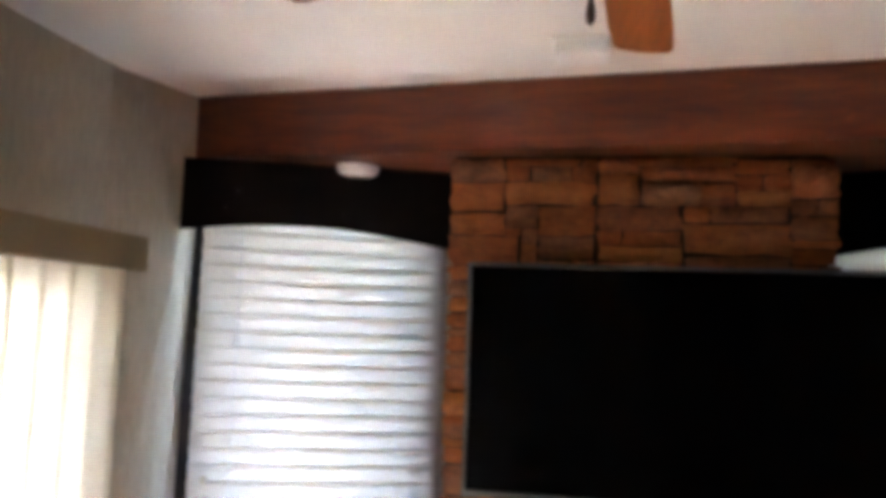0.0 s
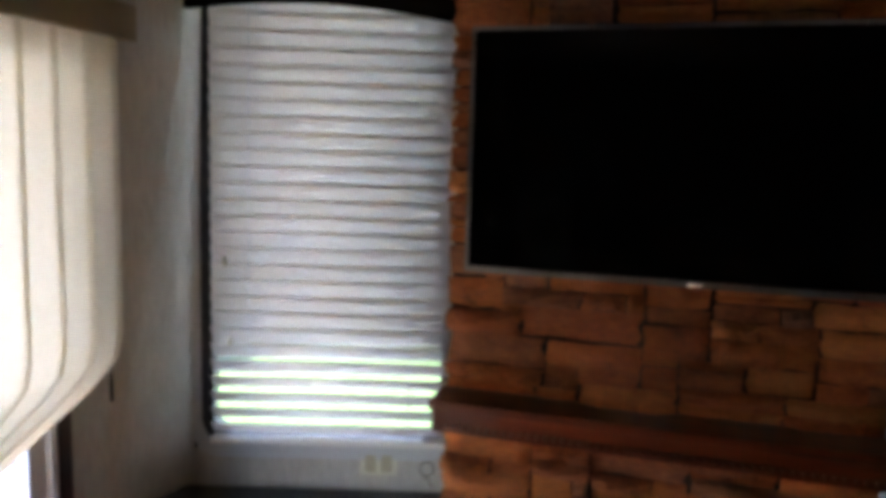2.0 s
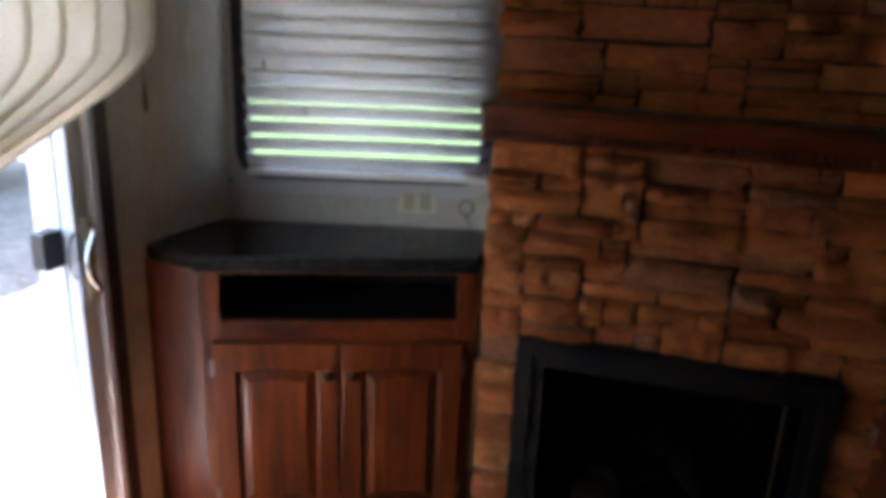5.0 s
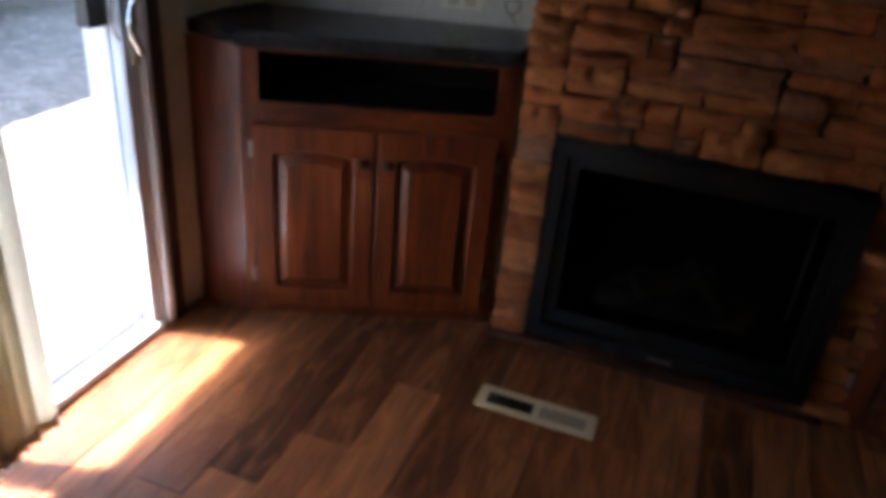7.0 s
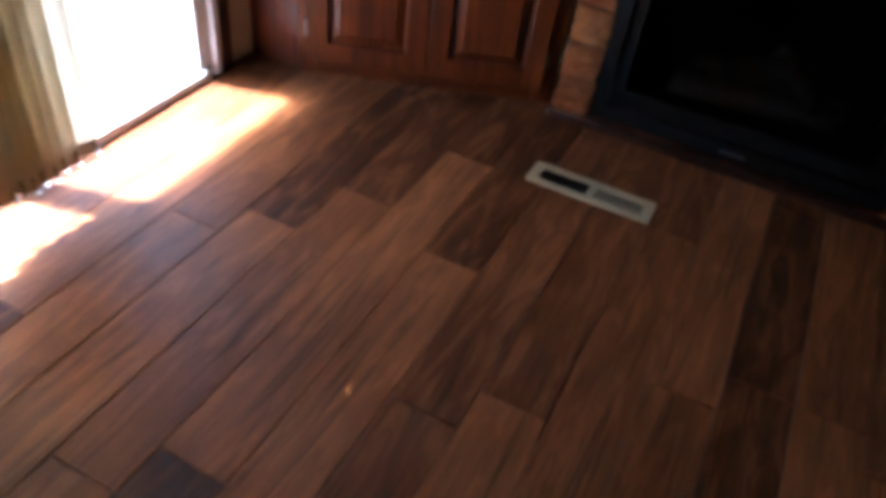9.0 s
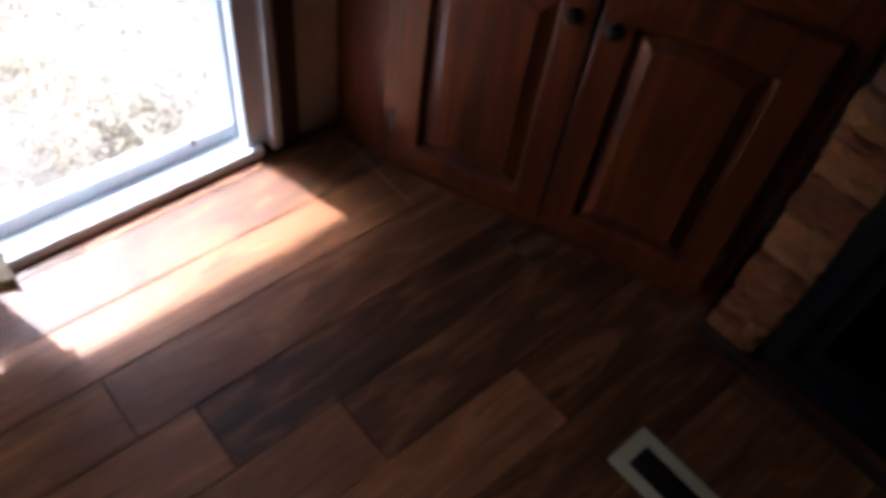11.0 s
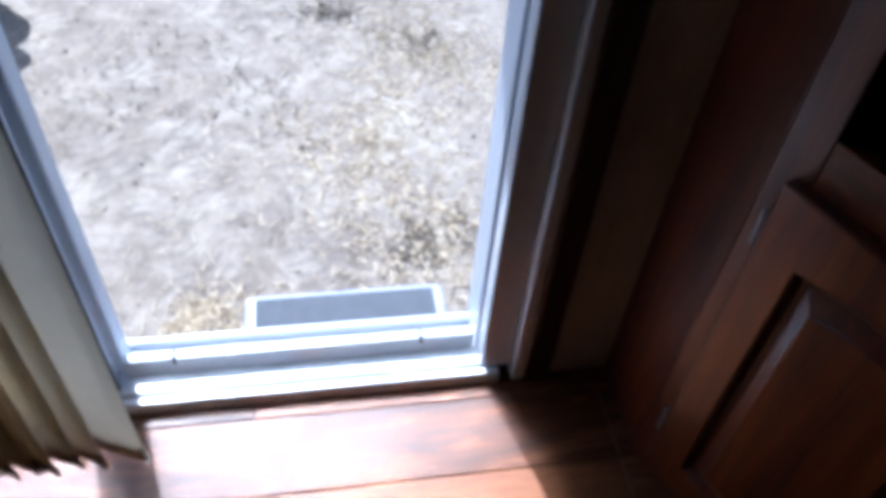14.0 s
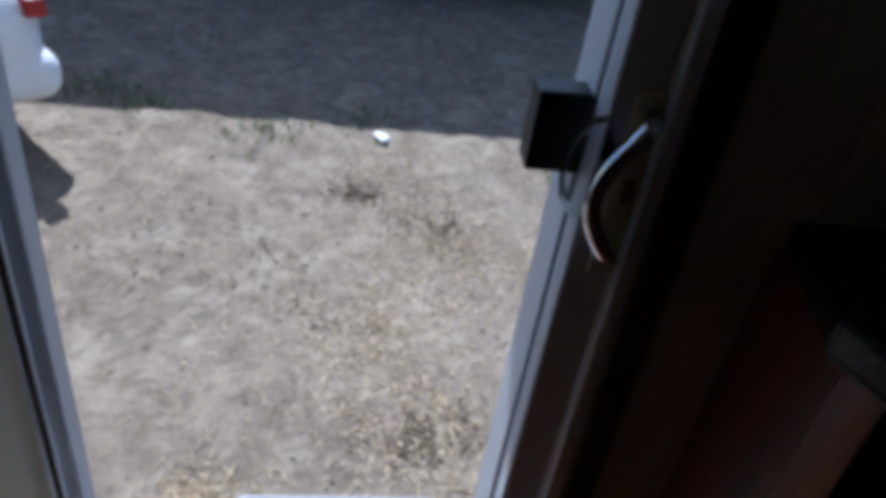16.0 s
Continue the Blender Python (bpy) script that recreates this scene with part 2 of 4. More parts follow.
def _dirt():
    n = Nodes("dry_dirt", 0.95, spec=0.15)
    at = n.place(local=False)
    a, b, c, d = n.noise(at, 1.3, 6, 0.65), n.noise(at, 9, 6, 0.7), n.noise(at, 60, 4, 0.7), n.noise(n.place((5, 14, 5), local=False), 1.0, 5, 0.7, 1.0)
    col = n.mix(0.5, n.ramp(a, (0.3, (0.20, 0.165, 0.13)), (0.7, (0.33, 0.28, 0.225))), n.ramp(b, (0.33, (0.135, 0.116, 0.10)), (0.5, (0.28, 0.245, 0.21)), (0.68, (0.42, 0.375, 0.32))))
    col = n.mix(0.5, col, n.ramp(c, (0.3, (0.13, 0.11, 0.095)), (0.7, (0.38, 0.33, 0.28))), "SOFT_LIGHT")
    col = n.mix(n.ramp(d, (0.58, (0, 0, 0)), (0.74, (0.4, 0.4, 0.4))), col, (0.46, 0.37, 0.25))
    col = n.mix(n.ramp(n.noise(at, 4.5, 5, 0.7), (0.62, (0, 0, 0)), (0.72, (0.5, 0.5, 0.5))), col, (0.09, 0.078, 0.07))
    col = n.mix(n.ramp(n.noise(at, 3.2, 6, 0.72, 0.8), (0.5, (0, 0, 0)), (0.66, (0.5, 0.5, 0.5))), col, (0.45, 0.39, 0.31))
    col = n.mix(n.ramp(n.noise(at, 14.0, 4, 0.7, 0.5), (0.58, (0, 0, 0)), (0.7, (0.55, 0.55, 0.55))), col, (0.12, 0.10, 0.088))
    # tyre prints: two bands of cross bars
    way = n.place(local=False)
    turn = n.add("ShaderNodeVectorRotate")
    turn.rotation_type = "Z_AXIS"
    turn.inputs["Center"].default_value = (-3.45, 0.1, 0)
    turn.inputs["Angle"].default_value = radians(-33)
    n.link(way, turn.inputs["Vector"])
    part_of = n.add("ShaderNodeSeparateXYZ")
    n.link(turn.outputs[0], part_of.inputs[0])

    def calc(op, p, q):
        m = n.add("ShaderNodeMath")
        m.operation = op
        for k, val in ((0, p), (1, q)):
            if isinstance(val, (int, float)):
                m.inputs[k].default_value = val
            else:
                n.link(val, m.inputs[k])
        return m.outputs[0]

    off = calc("ABSOLUTE", calc("SUBTRACT", calc("ABSOLUTE", calc("SUBTRACT", part_of.outputs[1], 0.1), 0), 0.17), 0)
    band = calc("LESS_THAN", off, 0.10)
    bars = calc("SINE", calc("ADD", calc("MULTIPLY", part_of.outputs[0], 95.0), calc("MULTIPLY", off, 40.0)), 0)
    worn = n.ramp(n.noise(at, 3.0, 3), (0.42, (0, 0, 0)), (0.58, (1, 1, 1)))
    prints = calc("MULTIPLY", calc("MULTIPLY", bars, band), worn)
    col = n.mix(calc("MULTIPLY", calc("GREATER_THAN", prints, 0.35), 0.35), col, (0.13, 0.115, 0.10))
    return n.colour(col).bump(n.mix(0.5, b, c), 0.9, 0.035).m


def _lawn():
    n = Nodes("lawn_grass", 0.9, spec=0.1)
    at = n.place(local=False)
    a, b = n.noise(at, 0.6, 5), n.noise(at, 25, 4)
    col = n.mix(0.5, n.ramp(a, (0.3, (0.030, 0.055, 0.017)), (0.7, (0.060, 0.092, 0.034))), n.ramp(b, (0.3, (0.024, 0.044, 0.013)), (0.7, (0.072, 0.105, 0.042))))
    return n.colour(col).bump(b, 1, 0.05).m


M_PAPERWALL, M_COUNTER, M_STONE, M_MORTAR = _wallpaper(), _granite(), _stone(), _mortar()
M_VANE, M_SLAT, M_GLASS, M_SCREEN = _vane(), _slat(), _glass("window_glass"), _screen()
M_FIREGLASS = _glass("smoked_glass", (0.42, 0.41, 0.40))
M_DIRT, M_LAWN, M_PLANK = _dirt(), _lawn(), _plank()
M_CLEAR = _glass("clear_plastic", (0.9, 0.93, 0.97), 0.15)
M_VALANCE = plain("valance_fabric", (0.30, 0.235, 0.125), 0.85, grain=120, amount=0.2, bump=0.3)
M_DEAD = plain("dead_stalk", (0.11, 0.085, 0.06), 0.95, amount=0.4)
M_STRAW = plain("straw", (0.62, 0.51, 0.35), 0.9, amount=0.3)
M_WEED = plain("weed_leaf", (0.07, 0.13, 0.03), 0.8, amount=0.3)


# ---- building helpers ----
def put_mesh(name, bm, material):
    me = bpy.data.meshes.new(name)
    bm.to_mesh(me)
    bm.free()
    me.materials.append(material)
    return me


def part(name, bm, material, parent=None, label=""):
    """Link a bmesh as one mesh object under a thing or a part."""
    ob = new(name, put_mesh(name, bm, material))
    if parent is not None:
        ob.parent = parent
    if label:
        ob["label"] = label
    return ob


def thing(name, label, category, at=(0, 0, 0), turn=0.0, group="", kind=""):
    ob = new(name)
    ob.matrix_world = pose(*at, 0, 0, turn)
    return tagged(ob, label, category, group, kind)


def flip(ob_bm):
    """Mirror a bmesh in x."""
    for v in ob_bm.verts:
        v.co.x = -v.co.x
    bmesh.ops.reverse_faces(ob_bm, faces=ob_bm.faces[:])
    return ob_bm


def add_box(bm, x0, x1, y0, y1, z0, z1, bev=0.0, seg=2):
    made = bmesh.ops.create_cube(bm, size=1)["verts"]
    for v in made:
        v.co = Vector((x0 if v.co.x < 0 else x1, y0 if v.co.y < 0 else y1, z0 if v.co.z < 0 else z1))
    if bev:
        edges = list({e for v in made for e in v.link_edges})
        bmesh.ops.bevel(bm, geom=edges, offset=bev, segments=seg, profile=0.5, affect="EDGES")
    return bm


def box(*a, **k):
    return add_box(bmesh.new(), *a, **k)


def prism(outline, z0, z1, bev=0.0):
    """An upright prism over a closed plan outline, counter-clockwise."""
    bm = bmesh.new()
    low = [bm.verts.new((x, y, z0)) for x, y in outline]
    top = [bm.verts.new((x, y, z1)) for x, y in outline]
    bm.faces.new(top)
    bm.faces.new(low[::-1])
    n = len(low)
    for i in range(n):
        bm.faces.new((low[i], low[(i + 1) % n], top[(i + 1) % n], top[i]))
    bmesh.ops.recalc_face_normals(bm, faces=bm.faces[:])
    if bev:
        bmesh.ops.bevel(bm, geom=bm.edges[:], offset=bev, segments=2, affect="EDGES")
    return bm


def plate(outline, y0, y1, bev=0.0):
    """A slab over a closed outline in x and z, from y0 to y1."""
    bm = prism([(x, z) for x, z in outline], -y1, -y0, bev)
    for v in bm.verts:
        v.co = Vector((v.co.x, -v.co.z, v.co.y))
    bmesh.ops.recalc_face_normals(bm, faces=bm.faces[:])
    return bm


def ring(outer, inner, y0, y1, bev=0.0):
    """A frame between two outlines of equal length in x and z, from y0 (front) to y1."""
    bm = bmesh.new()
    rows = [[bm.verts.new((x, y, z)) for x, z in o] for o, y in ((outer, y0), (inner, y0), (inner, y1), (outer, y1))]
    n = len(outer)
    for a in range(4):
        b = (a + 1) % 4
        for i in range(n):
            j = (i + 1) % n
            bm.faces.new((rows[a][i], rows[a][j], rows[b][j], rows[b][i]))
    bmesh.ops.recalc_face_normals(bm, faces=bm.faces[:])
    if bev:
        sharp = [e for e in bm.edges if len(e.link_faces) == 2 and e.calc_face_angle(0) > 0.7]
        bmesh.ops.bevel(bm, geom=sharp, offset=bev, segments=2, affect="EDGES")
    return bm


def rod(bm, a, b, r0, r1=None, n=10):
    a, b = Vector(a), Vector(b)
    m = Matrix.Translation((a + b) / 2) @ (b - a).to_track_quat("Z", "Y").to_matrix().to_4x4()
    bmesh.ops.create_cone(bm, cap_ends=True, segments=n, radius1=r0, radius2=r0 if r1 is None else r1, depth=(b - a).length, matrix=m)
    return bm


def lathe(profile, n=24, at=(0, 0, 0)):
    """A turned form from (radius, height) pairs, from below to above."""
    bm = bmesh.new()
    rows = []
    for r, z in profile:
        rows.append([bm.verts.new((at[0] + r * math.cos(2 * math.pi * i / n), at[1] + r * math.sin(2 * math.pi * i / n), at[2] + z)) for i in range(n)])
    for a, b in zip(rows, rows[1:]):
        for i in range(n):
            j = (i + 1) % n
            bm.faces.new((a[i], a[j], b[j], b[i]))
    bm.faces.new(rows[0][::-1])
    bm.faces.new(rows[-1])
    for f in bm.faces:
        f.smooth = True
    return bm


def tube(points, r, n=8, flat=1.0):
    """A bent tube through points."""
    bm = bmesh.new()
    pts = [Vector(p) for p in points]
    rows = []
    for i, p in enumerate(pts):
        d = (pts[min(i + 1, len(pts) - 1)] - pts[max(i - 1, 0)]).normalized()
        u = d.orthogonal().normalized() if abs(d.y) > 0.9 else d.cross(Vector((0, 1, 0))).normalized()
        w = d.cross(u)
        rows.append([bm.verts.new(p + r * (math.cos(2 * math.pi * k / n) * u + flat * math.sin(2 * math.pi * k / n) * w)) for k in range(n)])
    for a, b in zip(rows, rows[1:]):
        for k in range(n):
            bm.faces.new((a[k], a[(k + 1) % n], b[(k + 1) % n], b[k]))
    bm.faces.new(rows[0][::-1])
    bm.faces.new(rows[-1])
    bmesh.ops.recalc_face_normals(bm, faces=bm.faces[:])
    for f in bm.faces:
        f.smooth = len(f.verts) == 4
    return bm


def rounded(x0, x1, z0, z1, r, n=6):
    """A rounded rectangle's outline in x and z."""
    out = []
    for cx, cz, a0 in ((x1 - r, z0 + r, -90), (x1 - r, z1 - r, 0), (x0 + r, z1 - r, 90), (x0 + r, z0 + r, 180)):
        for i in range(n + 1):
            a = radians(a0 + 90 * i / n)
            out.append((cx + r * math.cos(a), cz + r * math.sin(a)))
    return out


# ---- room shell ----
WX, RX, MX = -1.2, 1.598, 0.199          # inner faces of the two side walls, and the middle of the end wall
CEIL, SOFFIT, STONE_Y = 2.765, 2.57, 1.8
DOOR_Y0, DOOR_Y1, DOOR_Z = 0.02, 1.37, 2.30
WIN_AT, WIN_TURN = (WX, 1.866, 0), 17.4
GROUND = -0.957

floor = thing("floor", "dark reddish-brown wood plank floor", "floor", kind="structure")
ceiling = part("ceiling", box(WX - 0.12, RX + 0.12, -3.32, 2.6, CEIL, CEIL + 0.08), M_CEIL)
tagged(ceiling, "white painted ceiling panel", "ceiling", kind="structure")
part("subfloor", box(WX - 0.1, RX + 0.1, -3.3, 2.6, -0.12, -0.012), M_DARKWOOD, floor)

bm = box(WX - 0.12, WX, -3.2, DOOR_Y0, 0, CEIL)
add_box(bm, WX - 0.12, WX, DOOR_Y1, 2.0, 0, CEIL)
add_box(bm, WX - 0.12, WX, DOOR_Y0, DOOR_Y1, DOOR_Z, CEIL)
tagged(part("wall_left", bm, M_PAPERWALL), "beige textured wallpaper wall round a sliding door", "wall", kind="structure")
# right and back walls are unseen; dark cherry here cuts the bounced light
tagged(part("wall_right", box(RX, RX + 0.12, -3.2, 2.0, 0, CEIL), M_CHERRY), "unseen wall, coloured dark cherry to cut bounced light", "wall", kind="structure")
tagged(part("wall_back", box(WX - 0.12, RX + 0.12, -3.32, -3.2, 0, CEIL), M_CHERRY), "unseen wall, coloured dark cherry to cut bounced light", "wall", kind="structure")
tagged(part("wall_behind_stone", box(-0.34, 0.74, 2.25, 2.35, 0, CEIL), M_DARKWOOD), "dark framing wall behind the stone", "wall", kind="structure")

for tag, xw, xi in (("left", WX + 0.001, WX + 0.058), ("right", RX - 0.001, RX - 0.058)):
    corner = prism([(xw, 1.56), (xi, 1.8825), (xw, 1.90)], 0.893, CEIL - 0.004)
    for v in corner.verts:                      # the corner leans inwards towards the ceiling
        if abs(v.co.x - xi) < 0.001 and v.co.z > 2:
            v.co += Vector((0.05 if xi > xw else -0.05, 0.014, 0))
    tagged(part("wall_corner_" + tag, corner, M_PAPERWALL), "beige textured wallpaper on the boxed wall corner", "wall", kind="structure")

# soffit across the end of the room
soffit = part("soffit", prism([(WX + 0.002, 1.865), (RX - 0.002, 1.55), (RX - 0.002, 2.24), (WX + 0.002, 2.24)], SOFFIT, CEIL - 0.003), M_SOFFIT)
tagged(soffit, "reddish-brown wood soffit beam under the ceiling", "soffit", kind="structure")


def side(s):
    """A plan transform for the end wall's left (1) or right (-1) half."""
    return (lambda b: b) if s > 0 else flip


def half_at(s):
    return ((WX if s > 0 else RX), WIN_AT[1], 0), WIN_TURN * s


def end_wall(s, tag):
    at, turn = half_at(s)
    f = side(s)
    sill, head = 1.03, 2.47
    wall = tagged(new("wall_end_" + tag), "pale beige textured wall round a blinded window", "wall", kind="structure")
    wall.matrix_world = pose(*at, 0, 0, turn)
    part("wall_panel", f(ring(rounded(-0.05, 1.05, 0, CEIL - 0.004, 0.001), rounded(0.10, 0.85, sill, head, 0.07), 0.0, 0.06)), M_PAPERWALL, wall)
    win = tagged(new("window_1" if s > 0 else "window_2"), "black-framed window with rounded corners behind white slats", "window", kind="structure")
    win.matrix_world = pose(*at, 0, 0, turn)
    part("window_frame", f(ring(rounded(0.083, 0.862, sill - 0.012, head + 0.01, 0.085), rounded(0.122, 0.835, sill + 0.03, head - 0.03, 0.06), -0.012, 0.05, 0.004)), M_RUBBER, win)
    part("outer_trim", f(ring(rounded(0.03, 0.90, sill - 0.055, head + 0.05, 0.11), rounded(0.0845, 0.860, sill - 0.010, head + 0.008, 0.083), -0.008, 0.0, 0.002)), M_TRIMRING, win, "pale trim ring")
    pane = part("pane", f(box(0.10, 0.85, 0.04, 0.044, sill, head)), M_GLASS, win, "clear glass pane")
    pane.visible_shadow = False
    # dark header with an arched lower edge
    n = 14
    low = [(0.0 + 0.94 * i / n, 2.340 + 0.05 * math.sin(math.pi * i / n) - 0.03 * i / n) for i in range(n + 1)]
    outline = low + [(0.94, SOFFIT - 0.004), (0.0, SOFFIT - 0.004)]
    val = thing("window_header", "dark espresso wood window header with arched lower edge", "valance", at, turn)
    part("arched_board", f(plate(outline, -0.075, -0.055, 0.0)), M_DARKWOOD, val)
    part("top_board", f(box(0.0, 0.94, -0.055, -0.002, SOFFIT - 0.03, SOFFIT - 0.006)), M_DARKWOOD, val)
    # slatted blind
    blind = thing("slatted_blind", "white two-inch slatted window blind, lowered and tilted", "window blind", at, turn)
    width, pitch, tilt = 0.063, 0.0495, radians(71 if s > 0 else 82)
    x0, x1, yc = 0.124, 0.865, -0.036
    bm = bmesh.new()
    rows = []
    for k in range(5):
        u = (k / 4 - 0.5) * width
        crown = 0.004 * (1 - (k / 2 - 1) ** 2)
        y, z = u * math.cos(tilt) + crown * math.sin(tilt), -u * math.sin(tilt) + crown * math.cos(tilt)
        rows.append([bm.verts.new((x, y, z)) for x in (x0, x1)])
    for a, b in zip(rows, rows[1:]):
        bm.faces.new((a[0], a[1], b[1], b[0])).smooth = True
    bmesh.ops.recalc_face_normals(bm, faces=bm.faces[:])
    bmesh.ops.solidify(bm, geom=bm.faces[:], thickness=0.0025)
    me = put_mesh("slat", f(bm), M_SLAT)
    count = 27
    for i in range(count):
        ob = new("slat", me)
        ob.parent = blind
        ob.location = (0, yc, 1.085 + pitch * i)
        ob.rotation_euler = (radians(random.uniform(-0.3, 0.3) + (min(25, max(0, 7 - i) * 6.5) if s > 0 else 0)), radians(random.uniform(-0.04, 0.04)), 0)
    part("bottom_rail", f(box(x0, x1, yc - 0.026, yc + 0.026, 1.038, 1.056, 0.003)), M_SLATSHELL, blind)
    part("head_rail", f(box(x0, x1, yc - 0.017, yc + 0.026, 2.44, 2.49, 0.003)), M_SLATSHELL, blind)
    for x in (0.245, 0.735):
        bm = rod(bmesh.new(), (x, yc - 0.027, 1.05), (x, yc - 0.022, 2.45), 0.0011, n=5)
        rod(bm, (x, yc + 0.024, 1.05), (x, yc + 0.024, 2.45), 0.0011, n=5)
        part("ladder_cord", f(bm), M_CORD, blind)
    # cord cleats on the slats
    for x, z in ((0.19, 1.355), (0.175, 1.60)):
        part("cord_tassel", f(lathe([(0.003, 0), (0.007, 0.006), (0.006, 0.022), (0.002, 0.03)], 10, (x, yc - 0.036, z))), M_ALMOND, blind, "small tan cord tassel")
    return wall


end_wall(1, "left")
end_wall(-1, "right")

# round puck lamps in the soffit
puck = thing("recessed_lamp", "round white puck lamp under the soffit", "ceiling lamp", (-0.62, 1.965, SOFFIT), group="soffit lamps")
part("trim_ring", lathe([(0.046, -0.030), (0.060, -0.026), (0.068, -0.006), (0.068, 0.0)], 32), M_PUCK, puck)
part("lens", lathe([(0.043, -0.033), (0.045, -0.028), (0.045, -0.025)], 32), M_PUCK, puck, "frosted white lens")
copy_thing(puck, pose(2 * MX + 0.62, 1.965, SOFFIT))

# smoke alarm and ceiling fan
alarm = thing("smoke_alarm", "white rounded plastic alarm on the ceiling", "smoke alarm", (0.055, 1.49, CEIL))
part("body", box(-0.062, 0.062, -0.045, 0.045, -0.042, -0.006, 0.014, 3), M_PUCK, alarm)
part("base_plate", box(-0.07, 0.07, -0.052, 0.052, -0.008, 0.0, 0.003), M_PUCK, alarm)

FAN = (0.095, 0.56, 2.60)
fan = thing("ceiling_fan", "ceiling fan with oak blades and a pull chain", "ceiling fan", FAN)
part("downrod", rod(bmesh.new(), (0, 0, 0.06), (0, 0, CEIL - FAN[2] - 0.02), 0.012, n=14), M_BRASS, fan)
part("canopy", lathe([(0.03, 0.11), (0.065, 0.14), (0.07, CEIL - FAN[2])], 28), M_BRASS, fan)
part("motor", lathe([(0.05, -0.02), (0.085, 0.0), (0.095, 0.03), (0.09, 0.07), (0.03, 0.10)], 32), M_BRASS, fan)
for k in range(5):
    a = radians(83 + 72 * k)
    out = [(0.13, -0.040), (0.16, -0.045), (0.45, -0.054), (0.54, -0.054), (0.562, -0.046), (0.572, 0.0), (0.562, 0.046), (0.54, 0.054), (0.45, 0.054), (0.16, 0.045), (0.13, 0.040)]
    bm = prism(out, -0.004, 0.004, 0.0015)
    bm.transform(Matrix.Rotation(a, 4, "Z") @ Matrix.Rotation(radians(9), 4, "X") @ Matrix.Translation((0, 0, 0.012)))
    part("blade", bm, M_OAK, fan, "orange oak fan blade")
    bm = box(0.07, 0.19, -0.016, 0.016, 0.014, 0.022, 0.003)
    bm.transform(Matrix.Rotation(a, 4, "Z"))
    part("blade_iron", bm, M_BRASS, fan)
part("pull_chain", rod(bmesh.new(), (-0.03, -0.01, -0.13), (-0.03, -0.01, 0.0), 0.0012, n=6), M_CHAIN, fan)
part("pull_knob", lathe([(0.001, -0.166), (0.0045, -0.162), (0.006, -0.155), (0.005, -0.146), (0.003, -0.137), (0.0016, -0.128)], 16, (-0.03, -0.01, 0)), M_TRIM, fan, "dark turned wooden pull")

# ---- stone chimney breast ----
SX0, SX1, FX0, FX1, FZ0, FZ1 = -0.302, 0.70, -0.18, 0.645, 0.03, 0.683
breast = thing("stone_chimney_breast", "stacked brown and rust ledge-stone wall round a fireplace", "stone wall", kind="structure")
part("backing", box(SX0 + 0.012, FX0, STONE_Y + 0.02, 2.25, 0, SOFFIT - 0.004), M_MORTAR, breast)
part("backing", box(FX1, SX1 - 0.012, STONE_Y + 0.02, 2.25, 0, SOFFIT - 0.004), M_MORTAR, breast)
part("backing", box(SX1 - 0.0115, SX1 + 0.062, STONE_Y + 0.021, STONE_Y + 0.06, 0.0, 1.70), M_MORTAR, breast)
part("backing", box(FX0 + 0.0005, FX1 - 0.0005, STONE_Y + 0.0205, 2.2495, FZ1, SOFFIT - 0.004), M_MORTAR, breast)

mantel = thing("mantel_shelf", "cherry wood mantel shelf with dentil moulding", "mantel", (MX, STONE_Y, 0))
h = (SX1 - SX0) / 2
B = h + 0.075
part("top_board", box(-h, B, -0.135, 0.0, 1.305, 1.33, 0.004), M_CHERRY_X, mantel)
part("frieze", box(-h + 0.004, B - 0.004, -0.115, 0.0, 1.265, 1.305, 0.001), M_CHERRY_X, mantel)
part("lower_board", box(-h, B, -0.10, 0.0, 1.235, 1.252, 0.004), M_CHERRY_X, mantel)
dentil = put_mesh("dentil", box(-0.006, 0.006, -0.119, -0.09, 1.2525, 1.2655), M_CHERRY_X)
for i in range(50):
    ob = new("dentil", dentil)
    ob.parent = mantel
    ob.location = (-h + 0.012 + i * (h + B - 0.024) / 49, 0, 0)

# television
tv = thing("television", "large black flat television on the stone wall", "television", (0.324, 1.70, 1.663))
part("back_shell", box(-0.545, 0.545, 0.012, 0.045, 0.006, 0.592, 0.008), M_BLACK, tv)
part("bezel", ring(rounded(-0.551, 0.551, 0, 0.598, 0.004, 3), rounded(-0.541, 0.541, 0.016, 0.588, 0.003, 3), 0.0, 0.02, 0.001), M_SILVER, tv, "thin silver-grey bezel")
part("screen", box(-0.5415, 0.5415, 0.004, 0.012, 0.0155, 0.5885), M_SCREEN, tv, "glossy black switched-off screen")
part("badge", box(-0.016, 0.016, -0.002, 0.001, 0.003, 0.012, 0.001), M_PUCK, tv)
part("wall_mount", box(-0.2, 0.2, 0.045, 0.098, 0.2, 0.4, 0.003), M_STEEL, tv)

# fireplace insert
fire = thing("fireplace_insert", "black metal fireplace insert with glass front and logs", "fireplace", ((FX0 + FX1) / 2, STONE_Y, 0))
w = (FX1 - FX0) / 2
part("outer_frame", ring(rounded(-w, w, FZ0, FZ1, 0.003, 2), rounded(-w + 0.042, w - 0.042, FZ0 + 0.05, FZ1 - 0.045, 0.003, 2), -0.028, 0.02, 0.004), M_STEEL, fire)
part("inner_frame", ring(rounded(-w + 0.043, w - 0.043, FZ0 + 0.051, FZ1 - 0.046, 0.003, 2), rounded(-w + 0.075, w - 0.075, FZ0 + 0.10, FZ1 - 0.085, 0.003, 2), -0.014, 0.02, 0.003), M_STEEL, fire)
